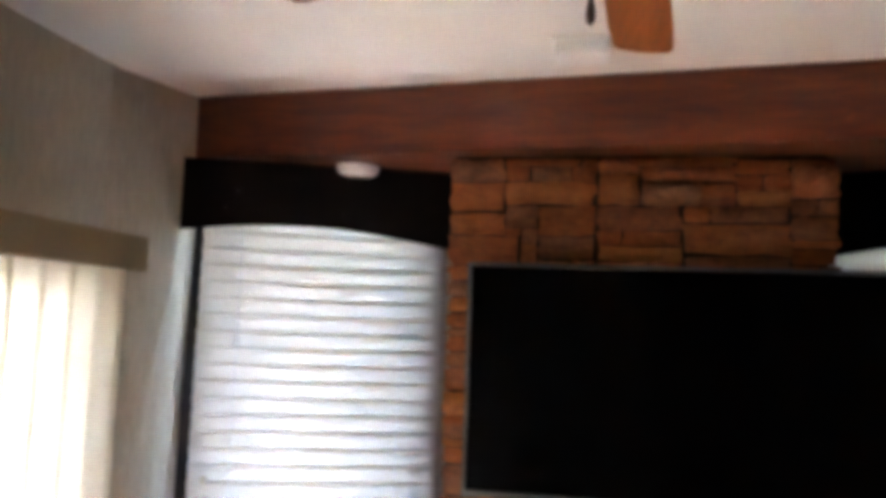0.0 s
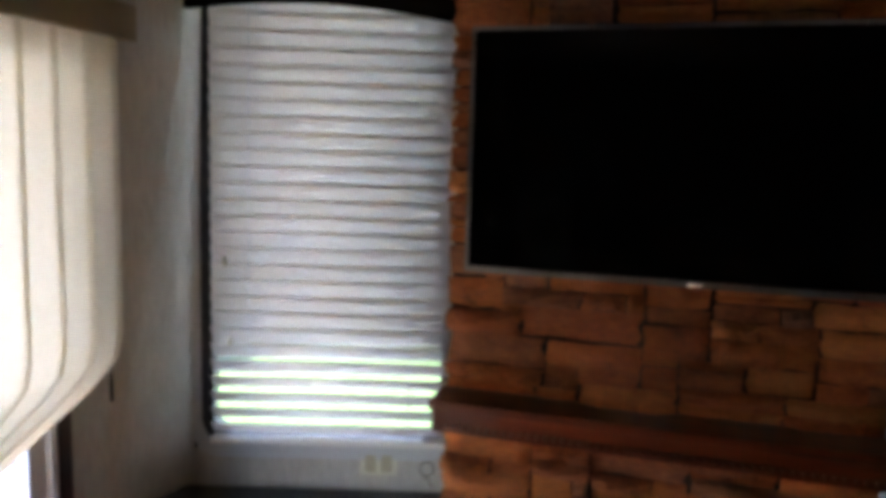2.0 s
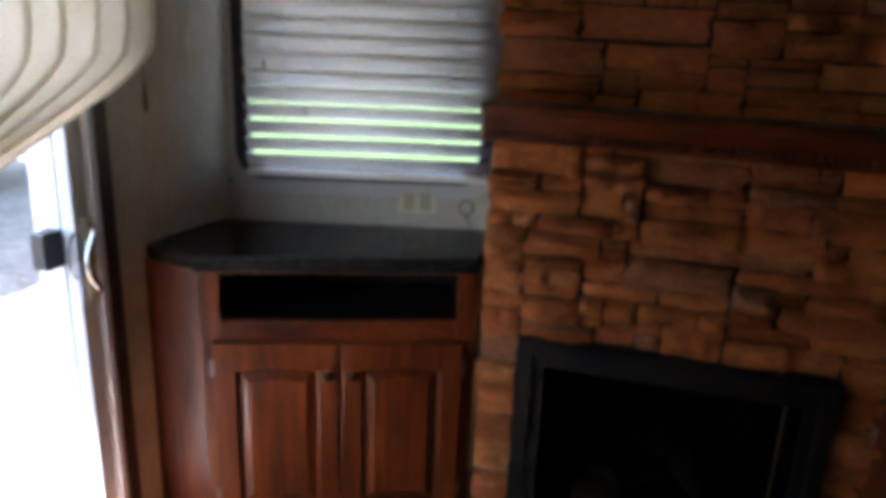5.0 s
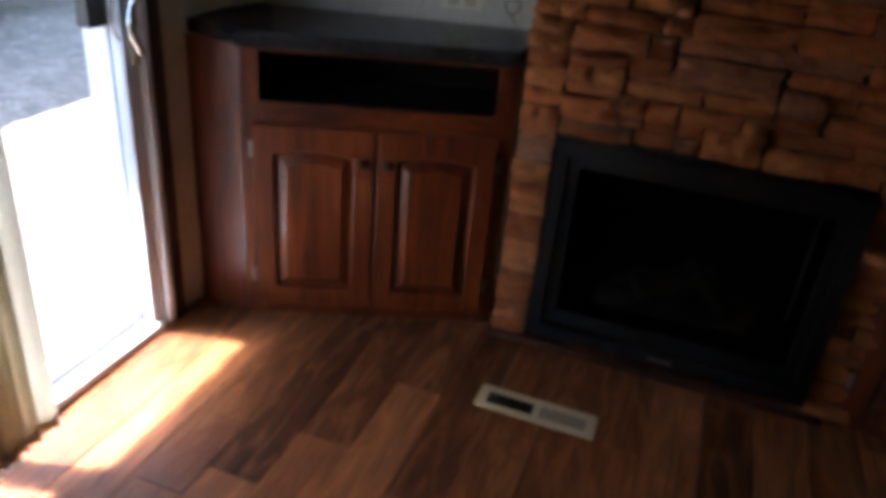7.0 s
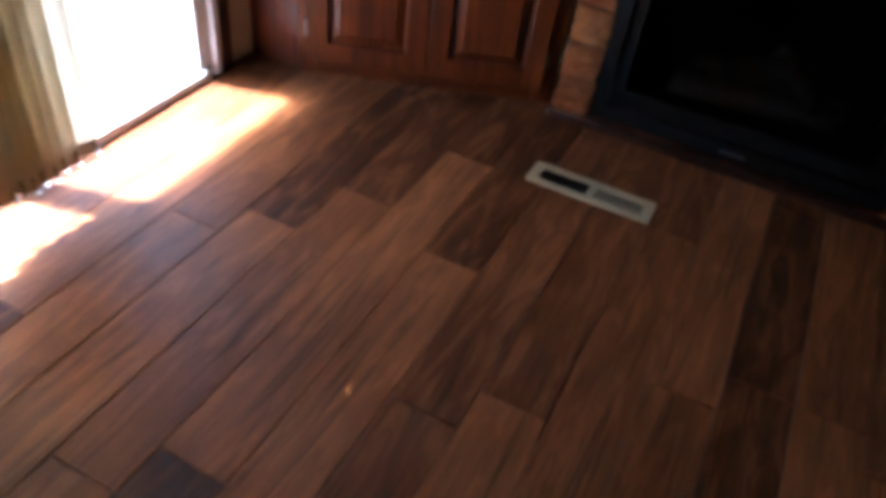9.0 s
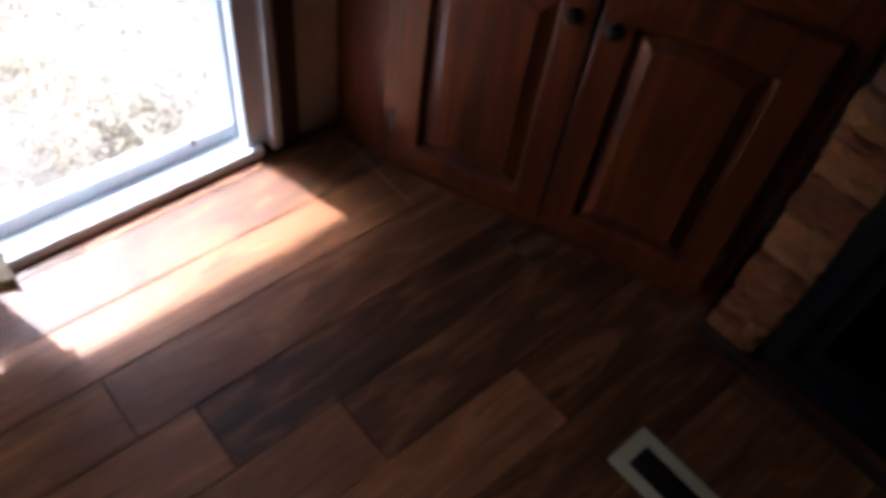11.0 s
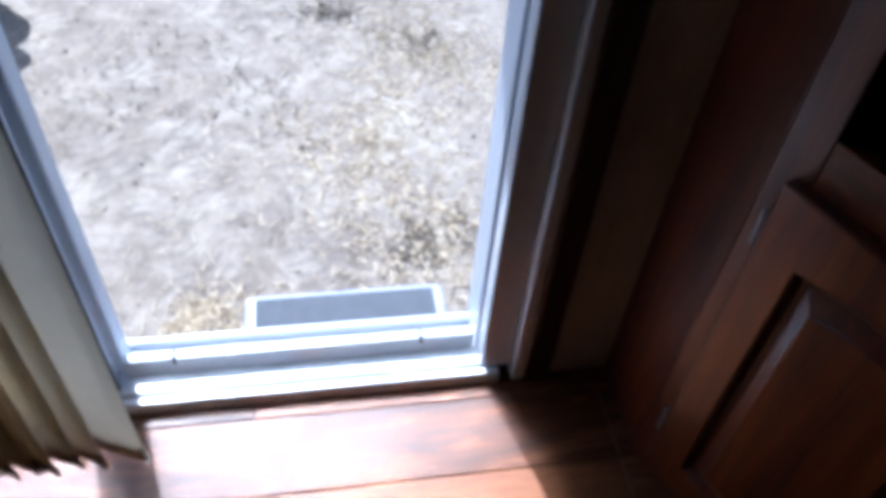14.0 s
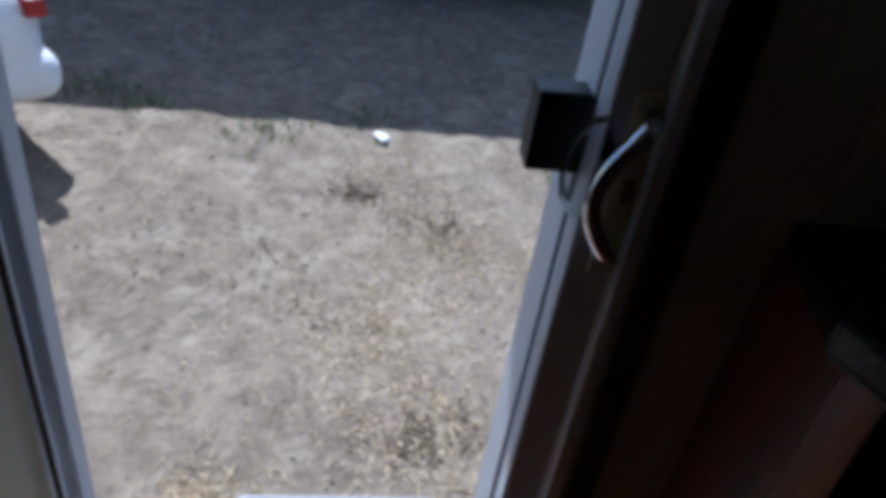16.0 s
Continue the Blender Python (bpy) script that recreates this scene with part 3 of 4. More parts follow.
part("glass", box(-w + 0.074, w - 0.074, 0.004, 0.008, FZ0 + 0.099, FZ1 - 0.084), M_FIREGLASS, fire, "smoked glass pane")
bm = box(-w + 0.04, w - 0.04, 0.38, 0.40, FZ0, FZ1)
add_box(bm, -w + 0.02, -w + 0.04, 0.02, 0.40, FZ0, FZ1)
add_box(bm, w - 0.04, w - 0.02, 0.02, 0.40, FZ0, FZ1)
add_box(bm, -w + 0.04, w - 0.04, 0.02, 0.38, FZ0, FZ0 + 0.04)
add_box(bm, -w + 0.04, w - 0.04, 0.02, 0.38, FZ1 - 0.04, FZ1)
part("firebox", bm, M_LINING, fire, "dark grey firebox lining")
for a, b, r in (((-0.24, 0.12, 0.15), (0.22, 0.16, 0.15), 0.045), ((-0.2, 0.22, 0.16), (0.25, 0.2, 0.17), 0.05), ((-0.12, 0.1, 0.21), (0.1, 0.24, 0.25), 0.035), ((0.16, 0.09, 0.2), (0.02, 0.24, 0.27), 0.03)):
    part("log", rod(bmesh.new(), a, b, r, r * 0.85, 12), M_LOG, fire)
part("badge", box(-0.035, 0.035, -0.0305, -0.0275, FZ0 + 0.02, FZ0 + 0.03, 0.001), M_SILVER, fire)
tagged(part("baseboard", box(SX0, SX1, STONE_Y - 0.058, STONE_Y - 0.036, 0, 0.026, 0.006), M_TRIM), "narrow brown wood moulding along the stone", "baseboard", kind="structure")


# ---- corner cabinets ----
def corner_cabinet(s):
    f = side(s)
    at = (-1.03, 1.526, 0) if s > 0 else (2 * MX + 1.03, 1.526, 0)
    turn = 22.0 * s
    L = 0.772
    cab = thing("corner_cabinet", "cherry wood corner cabinet with two doors and open niche", "cabinet", at, turn, group="corner cabinets")
    P = lambda name, b, m=M_CHERRY, lab="": part(name, f(b), m, cab, lab)
    P("left_stile", box(0, 0.052, 0, 0.02, 0.0, 0.848, 0.002))
    P("right_stile", box(L - 0.058, L, 0, 0.02, 0.0, 0.848, 0.002))
    P("top_rail", box(0.0525, L - 0.0585, 0, 0.02, 0.832, 0.848, 0.001), M_CHERRY_X)
    P("middle_rail", box(0.0525, L - 0.0585, 0, 0.02, 0.60, 0.692, 0.002), M_CHERRY_X)
    P("bottom_rail", box(0.0525, L - 0.0585, 0, 0.02, 0.0, 0.075, 0.002), M_CHERRY_X)
    P("centre_stile", box(0.36, 0.41, 0.0, 0.02, 0.0755, 0.5995, 0.001))
    # open niche, its lining coloured near-black instead of cherry
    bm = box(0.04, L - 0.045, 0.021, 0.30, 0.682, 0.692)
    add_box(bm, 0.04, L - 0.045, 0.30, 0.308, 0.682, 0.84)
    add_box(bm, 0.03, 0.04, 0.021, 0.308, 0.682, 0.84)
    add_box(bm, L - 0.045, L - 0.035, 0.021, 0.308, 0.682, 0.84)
    P("niche", bm, M_DARKWOOD, "empty niche with near-black lining")
    # side panel that returns to the side wall, and the back
    a = radians(-22.0)
    bm = box(-0.169, -0.001, 0.0, 0.018, 0, 0.848, 0.001)
    bm.transform(Matrix.Rotation(a, 4, "Z"))
    P("side_panel", bm, M_CHERRY, "plain cherry side panel")
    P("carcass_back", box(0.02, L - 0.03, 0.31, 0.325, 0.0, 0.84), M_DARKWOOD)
    for k, (x0, x1) in enumerate(((0.033, 0.3815), (0.3885, 0.732))):
        z0, z1 = 0.05, 0.632
        i0, i1, j0, j1, rise = x0 + 0.056, x1 - 0.056, z0 + 0.052, z1 - 0.084, 0.014
        bm = bmesh.new()
        loops = []
        for d, y, flat in ((0.0, -0.001, 1), (0.0, -0.019, 1), (0.003, -0.021, 1), (0.0, -0.021, 0), (0.004, -0.0185, 0), (0.009, -0.0075, 0), (0.009, -0.001, 0)):
            o = arch_outline(x0 + d, x1 - d, z0 + d, z1 - d, 0.0) if flat else arch_outline(i0 + d, i1 - d, j0 + d, j1 - d, rise)
            loops.append([bm.verts.new((x, y, z)) for x, z in o])
        skin(bm, loops)
        door = P("door", bm)
        door["label"] = "raised-panel cherry door with arched panel"
        bm = bmesh.new()
        loops = []
        for d, y in ((0.0095, -0.001), (0.0095, -0.0065), (0.013, -0.0065), (0.036, -0.0165), (0.038, -0.0185), (0.040, -0.0188)):
            loops.append([bm.verts.new((x, y, z)) for x, z in arch_outline(i0 + d, i1 - d, j0 + d, j1 - d, rise)])
        skin(bm, loops)
        bm.faces.new(loops[-1])
        bmesh.ops.recalc_face_normals(bm, faces=bm.faces[:])
        part("raised_panel", f(bm), M_CHERRY, door)
        kx = x1 - 0.031 if k == 0 else x0 + 0.031
        bm = lathe([(0.006, 0.0), (0.006, 0.012), (0.016, 0.018), (0.017, 0.024), (0.012, 0.029), (0.002, 0.03)], 20)
        bm.transform(Matrix.Translation((kx, -0.021, 0.54)) @ Matrix.Rotation(radians(90), 4, "X"))
        part("knob", f(bm), M_BRONZE, door, "round dark bronze knob")
        hx = x0 - 0.007 if k == 0 else x1 + 0.007
        for z in (0.14, 0.55):
            bm = box(hx - 0.007, hx + 0.007, -0.008, -0.0005, z - 0.025, z + 0.025, 0.002)
            rod(bm, (hx, -0.009, z - 0.022), (hx, -0.009, z + 0.022), 0.004, n=8)
            part("hinge", f(bm), M_HINGE, door, "grey metal hinge")
    # worktop, a thing of its own
    top = thing("worktop", "dark speckled laminate worktop on the corner cabinet", "worktop", (MX, 0, 0), 0, group="corner worktops")
    out = [(-1.397, 1.532), (-1.225, 1.494), (-0.512, 1.782), (-0.505, 2.10), (-1.397, 1.84)]
    part("slab", f(prism(out, 0.853, 0.89, 0.004)), M_COUNTER, top)
    lip = [(-1.225, 1.496), (-0.514, 1.783), (-0.514, 1.80), (-1.225, 1.512)]
    part("front_lip", f(prism(lip, 0.846, 0.8525, 0.001)), M_COUNTER, top)
    return cab


def arch_outline(x0, x1, z0, z1, rise, n=14):
    """A rectangle whose upper edge rises in a flat arch."""
    pts = [(x0, z0), (x1, z0)]
    for i in range(n + 1):
        u = i / n
        pts.append((x1 + (x0 - x1) * u, z1 + rise * math.sin(math.pi * u)))
    return pts


def skin(bm, loops):
    """Faces between loops of equal length."""
    for p, q in zip(loops, loops[1:]):
        for i in range(len(p)):
            j = (i + 1) % len(p)
            bm.faces.new((p[i], p[j], q[j], q[i]))
    bmesh.ops.recalc_face_normals(bm, faces=bm.faces[:])


corner_cabinet(1)
corner_cabinet(-1)

# outlet plate and screw on the end wall
at, turn = half_at(1)
plate_ob = thing("outlet_plate", "tan double switch plate on the wall", "outlet", at, turn)
part("cover", box(0.585, 0.705, -0.006, 0.0, 0.925, 1.003, 0.002), M_ALMOND, plate_ob)
part("socket", box(0.602, 0.637, -0.009, -0.005, 0.935, 0.993, 0.002), M_CREAM, plate_ob)
part("socket", box(0.653, 0.688, -0.009, -0.005, 0.935, 0.993, 0.002), M_CREAM, plate_ob)
bm = lathe([(0.011, 0.0), (0.011, 0.006), (0.007, 0.009)], 16)
bm.transform(Matrix.Translation((0.062, 0, 1.012)) @ Matrix.Rotation(radians(90), 4, "X"))
cap = thing("screw_cap", "small black screw cap below the window", "screw cap", at, turn)
part("cap", bm, M_RUBBER, cap)

loop = thing("cable_loop", "thin dark cable loop on the wall above the worktop", "cable", at, turn)
bm = tube([(0.800 + 0.022 * math.cos(2 * math.pi * i / 24), -0.006, 0.948 + 0.024 * math.sin(2 * math.pi * i / 24)) for i in range(25)], 0.0022, 6)
part("ring", bm, M_BRONZE, loop)
part("tail", tube([(0.800, -0.006, 0.925), (0.803, -0.008, 0.912), (0.809, -0.010, 0.900), (0.815, -0.012, 0.8925)], 0.0022, 6), M_BRONZE, loop)

# floor register
vent = thing("floor_register", "cream metal floor vent with two slotted grilles", "floor vent", (-0.061, 1.447, 0))
part("rim", ring(rounded(-0.168, 0.168, -0.05, 0.05, 0.004, 2), rounded(-0.140, 0.140, -0.026, 0.026, 0.003, 2), -0.006, 0.0, 0.002), M_CREAM, vent)
vent.children[0].data.transform(Matrix.Rotation(radians(-90), 4, "X"))
# flat black sheet stands in for the shade down the vent opening
part("duct", box(-0.139, 0.139, -0.025, 0.025, 0.0, 0.001), M_RUBBER, vent)
part("centre_bar", box(-0.008, 0.008, -0.025, 0.025, 0.001, 0.005), M_CREAM, vent)
for i in range(24):
    x = -0.134 + 0.0112 * i if i < 12 else 0.011 + 0.0112 * (i - 12)
    part("louvre", box(x - 0.0022, x + 0.0022, -0.025, 0.025, 0.001, 0.0045), M_BRONZE if i < 12 else M_CREAM, vent)

# ---- sliding door ----
door = tagged(new("door_1"), "white vinyl sliding glass door onto the yard", "sliding door", kind="structure")
X0, X1 = WX - 0.125, WX + 0.012
Y0, Y1 = DOOR_Y0, DOOR_Y1
part("jamb", box(X0, X1, Y1 - 0.0235, Y1, 0.0, DOOR_Z, 0.004), M_WHITE, door)
part("jamb", box(X0, X1, Y0, Y0 + 0.046, 0.0, DOOR_Z, 0.004), M_WHITE, door)
part("head", box(X0, X1, Y0 + 0.0465, Y1 - 0.0465, DOOR_Z - 0.045, DOOR_Z, 0.004), M_WHITE, door)
bm = box(X0, X1, Y0 + 0.0465, Y1 - 0.0465, 0.0, 0.022, 0.003)
add_box(bm, X1 - 0.014, X1 - 0.002, Y0 + 0.047, Y1 - 0.047, 0.02, 0.03, 0.002)
add_box(bm, WX - 0.052, WX - 0.046, Y0 + 0.047, Y1 - 0.047, 0.02, 0.024)
add_box(bm, WX - 0.062, WX - 0.046, 0.692, Y1 - 0.085, 0.0225, 0.074, 0.003)
add_box(bm, WX - 0.12, WX - 0.112, Y0 + 0.047, Y1 - 0.047, 0.02, 0.04, 0.002)
part("threshold", bm, M_WHITE, door, "white track with raised ribs")


def sash(name, xa, xb, ya, yb, stile):
    bm = box(xa, xb, ya, ya + stile, 0.024, DOOR_Z - 0.047, 0.004)
    add_box(bm, xa, xb, yb - stile, yb, 0.024, DOOR_Z - 0.047, 0.004)
    add_box(bm, xa + 0.002, xb - 0.002, ya + stile, yb - stile, 0.026, 0.036, 0.003)
    add_box(bm, xa + 0.002, xb - 0.002, ya + stile, yb - stile, DOOR_Z - 0.11, DOOR_Z - 0.05, 0.003)
    s = part(name, bm, M_WHITE, door)
    m = (xa + xb) / 2
    g = box(m + 0.004, m + 0.010, ya + stile - 0.002, ya + stile + 0.006, 0.036, DOOR_Z - 0.11)
    part("gasket", g, M_RUBBER, s, "black rubber gasket")
    p = part("pane", box(m - 0.002, m + 0.002, ya + stile - 0.003, yb - stile + 0.003, 0.034, DOOR_Z - 0.108), M_GLASS, s, "clear glass pane")
    p.visible_shadow = False
    return s


slider = sash("sliding_sash", WX - 0.044, WX - 0.006, 0.625, Y1 - 0.024, 0.054)
part("outer_jamb", box(X0 + 0.001, WX - 0.046, 1.288, Y1 - 0.0245, 0.023, DOOR_Z - 0.046, 0.003), M_WHITE, door)
sash("fixed_sash", WX - 0.105, WX - 0.06, Y0 + 0.047, 0.69, 0.055)
# pull handle on the stile
hy = Y1 - 0.045
pts = [(WX + 0.004 + 0.022 * min(1.0, 4 * math.sin(math.pi * i / 14)), hy + 0.012 - 0.046 * math.sin(math.pi * i / 14), 0.822 + 0.178 * i / 14) for i in range(15)]
handle = part("handle", tube(pts, 0.0075, 12, 1.3), M_CHROME, slider, "polished curved pull handle")
part("handle_plate", box(WX - 0.006, WX + 0.002, hy - 0.01, hy + 0.022, 0.80, 1.02, 0.003), M_ALMOND, slider)
part("lock_lever", box(WX + 0.002, WX + 0.012, hy - 0.002, hy + 0.010, 0.90, 0.925, 0.002), M_BRASS, slider)
part("outer_pull", box(WX - 0.085, WX - 0.045, hy - 0.094, hy - 0.03, 0.90, 0.993, 0.004), M_BLACK, slider, "black outer latch block")
bm = lathe([(0.024, -0.003), (0.032, 0.0), (0.024, 0.003)], 28)
bm.transform(Matrix.Translation((WX - 0.003, hy - 0.035, 0.93)) @ Matrix.Rotation(radians(90), 4, "Y") @ Matrix.Scale(1.9, 4, (1, 0, 0)))
part("latch_shield", bm, M_CLEAR, slider, "clear plastic shield")
for y in (0.775, 1.19):
    part("weep_clip", box(WX - 0.060, WX - 0.0445, y - 0.003, y + 0.003, 0.060, 0.078), M_RUBBER, door)
tagged(part("trim", box(WX, WX + 0.014, Y1 + 0.001, Y1 + 0.046, 0.0, DOOR_Z - 0.04, 0.003), M_TRIM), "dark brown wood casing beside the sliding door", "trim", kind="structure")
tagged(part("trim", box(WX, WX + 0.014, Y0 - 0.046, Y0 - 0.001, 0.0, DOOR_Z - 0.04, 0.003), M_TRIM), "dark brown wood casing beside the sliding door", "trim", kind="structure")

# valance and vertical blind
VX = -1.06
val = thing("blind_valance", "tan fabric valance box over the sliding door", "valance", (WX, 0.70, 2.2))
part("face_board", box(0.185, 0.20, -0.80, 0.765, 0.0, 0.085, 0.004), M_VALANCE, val)
part("end_return", box(0.003, 0.1845, 0.75, 0.765, 0.001, 0.084, 0.003), M_VALANCE, val)
part("end_return", box(0.003, 0.1845, -0.80, -0.785, 0.001, 0.084, 0.003), M_VALANCE, val)
part("top_board", box(0.003, 0.1845, -0.7845, 0.7495, 0.07, 0.0845), M_VALANCE, val)
blind = thing("vertical_blind", "tan fabric vertical blind with its vanes pushed aside", "window blind", (VX, 0, 2.2))
part("rail", box(-0.016, 0.016, -0.06, 1.44, 0.02, 0.055, 0.003), M_WHITE, blind)


def vane(y_top, y_low, twist, bend, width=0.112):
    """One fabric vane: hung at y_top, its lower part at y_low and turned by twist."""
    bm = bmesh.new()
    rows = []
    zs = [2.215, 2.12, 1.9, 1.65, 1.48, 1.42, 1.38, 1.34, 1.30, 1.26, 1.22, 1.18, 1.14, 1.10, 1.0, 0.8, 0.55, 0.3, 0.118]
    for z in zs:
        u = min(max((1.46 - z) / (1.46 - 1.10), 0), 1) if y_low != y_top else 0.0
        u = u * u * (3 - 2 * u)
        y = y_top + (y_low - y_top) * u
        a = radians(6) + radians(twist) * min(max((1.46 - z) / 0.36, 0), 1)
        sway = bend * math.sin(3.0 * z)
        row = []
        for k in range(5):
            w = (k / 4 - 0.5) * width
            cup = 0.004 * (1 - (k / 2 - 1) ** 2)
            row.append(bm.verts.new((w * math.sin(a) + cup * math.cos(a) + sway, y + w * math.cos(a) - cup * math.sin(a), z - 2.2)))
        rows.append(row)
    for p, q in zip(rows, rows[1:]):
        for k in range(4):
            bm.faces.new((p[k], p[k + 1], q[k + 1], q[k])).smooth = True
    bmesh.ops.recalc_face_normals(bm, faces=bm.faces[:])
    bmesh.ops.solidify(bm, geom=bm.faces[:], thickness=0.0012)
    v = part("vane", bm, M_VANE, blind)
    # weight pocket and chain clip at the hem
    a = radians(6 + twist)
    hem = box(-0.0022, 0.0022, -width / 2 + 0.002, width / 2 - 0.002, 0.118 - 2.2, 0.150 - 2.2, 0.001)
    hem.transform(Matrix.Translation((bend * math.sin(0.36), y_low, 0)) @ Matrix.Rotation(-a, 4, "Z"))
    part("weight", hem, M_VALANCE, v, "brown weighted hem")
    clip = box(-0.004, 0.004, width / 2 - 0.006, width / 2 + 0.004, 0.112 - 2.2, 0.132 - 2.2, 0.001)
    clip.transform(Matrix.Translation((bend * math.sin(0.36), y_low, 0)) @ Matrix.Rotation(-a, 4, "Z"))
    part("chain_clip", clip, M_CLEAR, v, "clear plastic clip")


for i in range(15):
    y = 0.065 + 0.0955 * i
    if i < 7:
        vane(y, y if i < 4 else y - 0.022 * (i - 3), random.uniform(-2, 2) + (0 if i < 4 else 8 * (i - 3)), random.uniform(-0.003, 0.003))
    else:
        vane(y, (0.50 + 0.026 * (i - 7)) if i < 13 else 0.665 + 0.052 * (i - 13), (26 if i < 13 else 30 if i < 14 else 22) + random.uniform(-6, 6), random.uniform(-0.004, 0.004))
wand = thing("blind_wand", "thin brown cord with a wooden tassel by the blind", "blind cord", (-1.17, 1.545, 0))
part("cord", rod(bmesh.new(), (0, -0.06, 2.21), (0, 0, 1.33), 0.002, n=6), M_TRIM, wand)
part("tassel", lathe([(0.005, 1.255), (0.006, 1.27), (0.005, 1.31), (0.002, 1.335)], 12), M_TRIM, wand)

# ---- outdoors ----
def sheet():
    """The ground, fine near the door and coarse towards the horizon."""
    def steps(lo, hi, fine):
        out = list(np.arange(lo, hi + 1e-6, fine))
        d, a, b = fine * 2, lo, hi
        while b < 1500:
            a, b = a - d, b + d
            out = [a] + out + [b]
            d *= 1.6
        return np.array(out)
    xs, ys = steps(-9.0, -1.2, 0.06), steps(-4.0, 6.0, 0.07)
    verts, faces = [], []
    for x in xs:
        for y in ys:
            near = 1.0 if -10 < x < 0 and -5 < y < 7 else 0.0
            z = 0.0
            if near:
                p = Vector((x, y, 0))
                z = 0.022 * noise.noise(p * 1.7) + 0.018 * noise.noise(p * 4.5) + 0.016 * noise.noise(p * 9)
            verts.append((x, y, GROUND + z))
    n = len(ys)
    for i in range(len(xs) - 1):
        for j in range(n - 1):
            faces.append((i * n + j, (i + 1) * n + j, (i + 1) * n + j + 1, i * n + j + 1))
    me = bpy.data.meshes.new("ground")
    me.from_pydata(verts, [], faces)
    me.polygons.foreach_set("use_smooth", [True] * len(faces))
    me.materials.append(M_DIRT)
    return tagged(new("ground", me), "dry grey-brown dirt yard with dead straw", "ground", kind="structure")


sheet()
tagged(part("lawn", prism([(-4.0, 5.6), (60, 5.6), (60, 125), (-84, 125)], GROUND - 0.2, GROUND + 0.06), M_LAWN), "green lawn behind the end wall", "lawn", kind="structure")

rng = random.Random(5)


def scatter(name, material, label, category, count, area, length, width, lean, clusters=None):
    verts, faces = [], []
    for _ in range(count):
        if clusters:
            cx, cy, r = rng.choice(clusters)
            x, y = rng.gauss(cx, r), rng.gauss(cy, r)
        else:
            x, y = rng.uniform(*area[:2]), rng.uniform(*area[2:])
        l, w, a, t = length * rng.uniform(0.5, 1.4), width * rng.uniform(0.6, 1.3), rng.uniform(0, 6.28), radians(rng.uniform(*lean))
        d = Vector((math.cos(a) * math.cos(t), math.sin(a) * math.cos(t), math.sin(t)))
        u = Vector((-math.sin(a), math.cos(a), 0)) * w
        p = Vector((x, y, GROUND + 0.008 + 0.022 * noise.noise(Vector((x, y, 0)) * 1.7)))
        k = len(verts)
        verts += [p - u, p + u, p + d * l * 0.6 + u * 0.8 + Vector((0, 0, 0.004)), p + d * l, p + d * l * 0.6 - u * 0.8 + Vector((0, 0, 0.004))]
        faces.append((k, k + 1, k + 2, k + 3, k + 4))
    me = bpy.data.meshes.new(name)
    me.from_pydata([tuple(v) for v in verts], [], faces)
    me.materials.append(material)
    return tagged(new(name, me), label, category, kind="stuff")


scatter("dead_straw", M_STRAW, "pale dead straw lying on the dirt", "straw", 2600, (-8, -1.5, -3, 5), 0.07, 0.0018, (0, 8))
scatter("straw_clump", M_STRAW, "matted tufts of pale dead grass on the dirt", "dead grass", 3000, None, 0.06, 0.0020, (0, 6), [(-2.55, 1.32, 0.16), (-2.95, 1.26, 0.18), (-3.3, 1.32, 0.2), (-3.7, 1.42, 0.2), (-4.1, 1.5, 0.18), (-2.12, 0.60, 0.07), (-4.5, 1.3, 0.2), (-2.15, 0.62, 0.08), (-3.75, 1.62, 0.12), (-2.6, 1.35, 0.25), (-3.1, 1.15, 0.25), (-2.3, 1.6, 0.2), (-3.6, 1.95, 0.15)])
scatter("weeds", M_WEED, "small green weeds at the shadow's edge", "weeds", 330, None, 0.06, 0.006, (20, 70), [(-5.1, -0.2, 0.12), (-4.9, 0.5, 0.15), (-5.2, 1.2, 0.15), (-4.6, 2.4, 0.1), (-5.3, -0.6, 0.1)])

scatter("dead_weeds", M_DEAD, "dark dried weed tufts on the dirt", "dead weeds", 460, None, 0.05, 0.0035, (5, 45), [(-3.93, 1.48, 0.11), (-3.90, 1.62, 0.06), (-2.44, 1.50, 0.13), (-2.42, 1.38, 0.10), (-4.22, 1.06, 0.07), (-4.2, 1.2, 0.05), (-3.35, 0.72, 0.15), (-3.6, 0.3, 0.3)])


def clods(count, area):
    """Crumbs of dry soil, each a small uneven lump."""
    verts, faces = [], []
    for _ in range(count):
        x, y = rng.uniform(*area[:2]), rng.uniform(*area[2:])
        r = 0.003 + 0.009 * rng.random() ** 3
        p = Vector((x, y, GROUND + 0.004 + 0.022 * noise.noise(Vector((x, y, 0)) * 1.7)))
        k, turn = len(verts), rng.uniform(0, 6.28)
        for q in range(5):
            a = turn + q * 1.257
            d = r * rng.uniform(0.7, 1.3)
            verts.append(p + Vector((math.cos(a) * d, math.sin(a) * d, -0.01)))
            verts.append(p + Vector((math.cos(a) * d * 0.6, math.sin(a) * d * 0.6, r * rng.uniform(0.35, 0.6))))
        for q in range(5):
            m = (q + 1) % 5
            faces.append((k + 2 * q, k + 2 * m, k + 2 * m + 1, k + 2 * q + 1))
        faces.append(tuple(k + 2 * q + 1 for q in range(5)))
    me = bpy.data.meshes.new("soil_clods")
    me.from_pydata([tuple(v) for v in verts], [], faces)
    me.materials.append(M_DIRT)
    return tagged(new("soil_clods", me), "loose crumbs of dry grey-brown soil", "soil", kind="stuff")


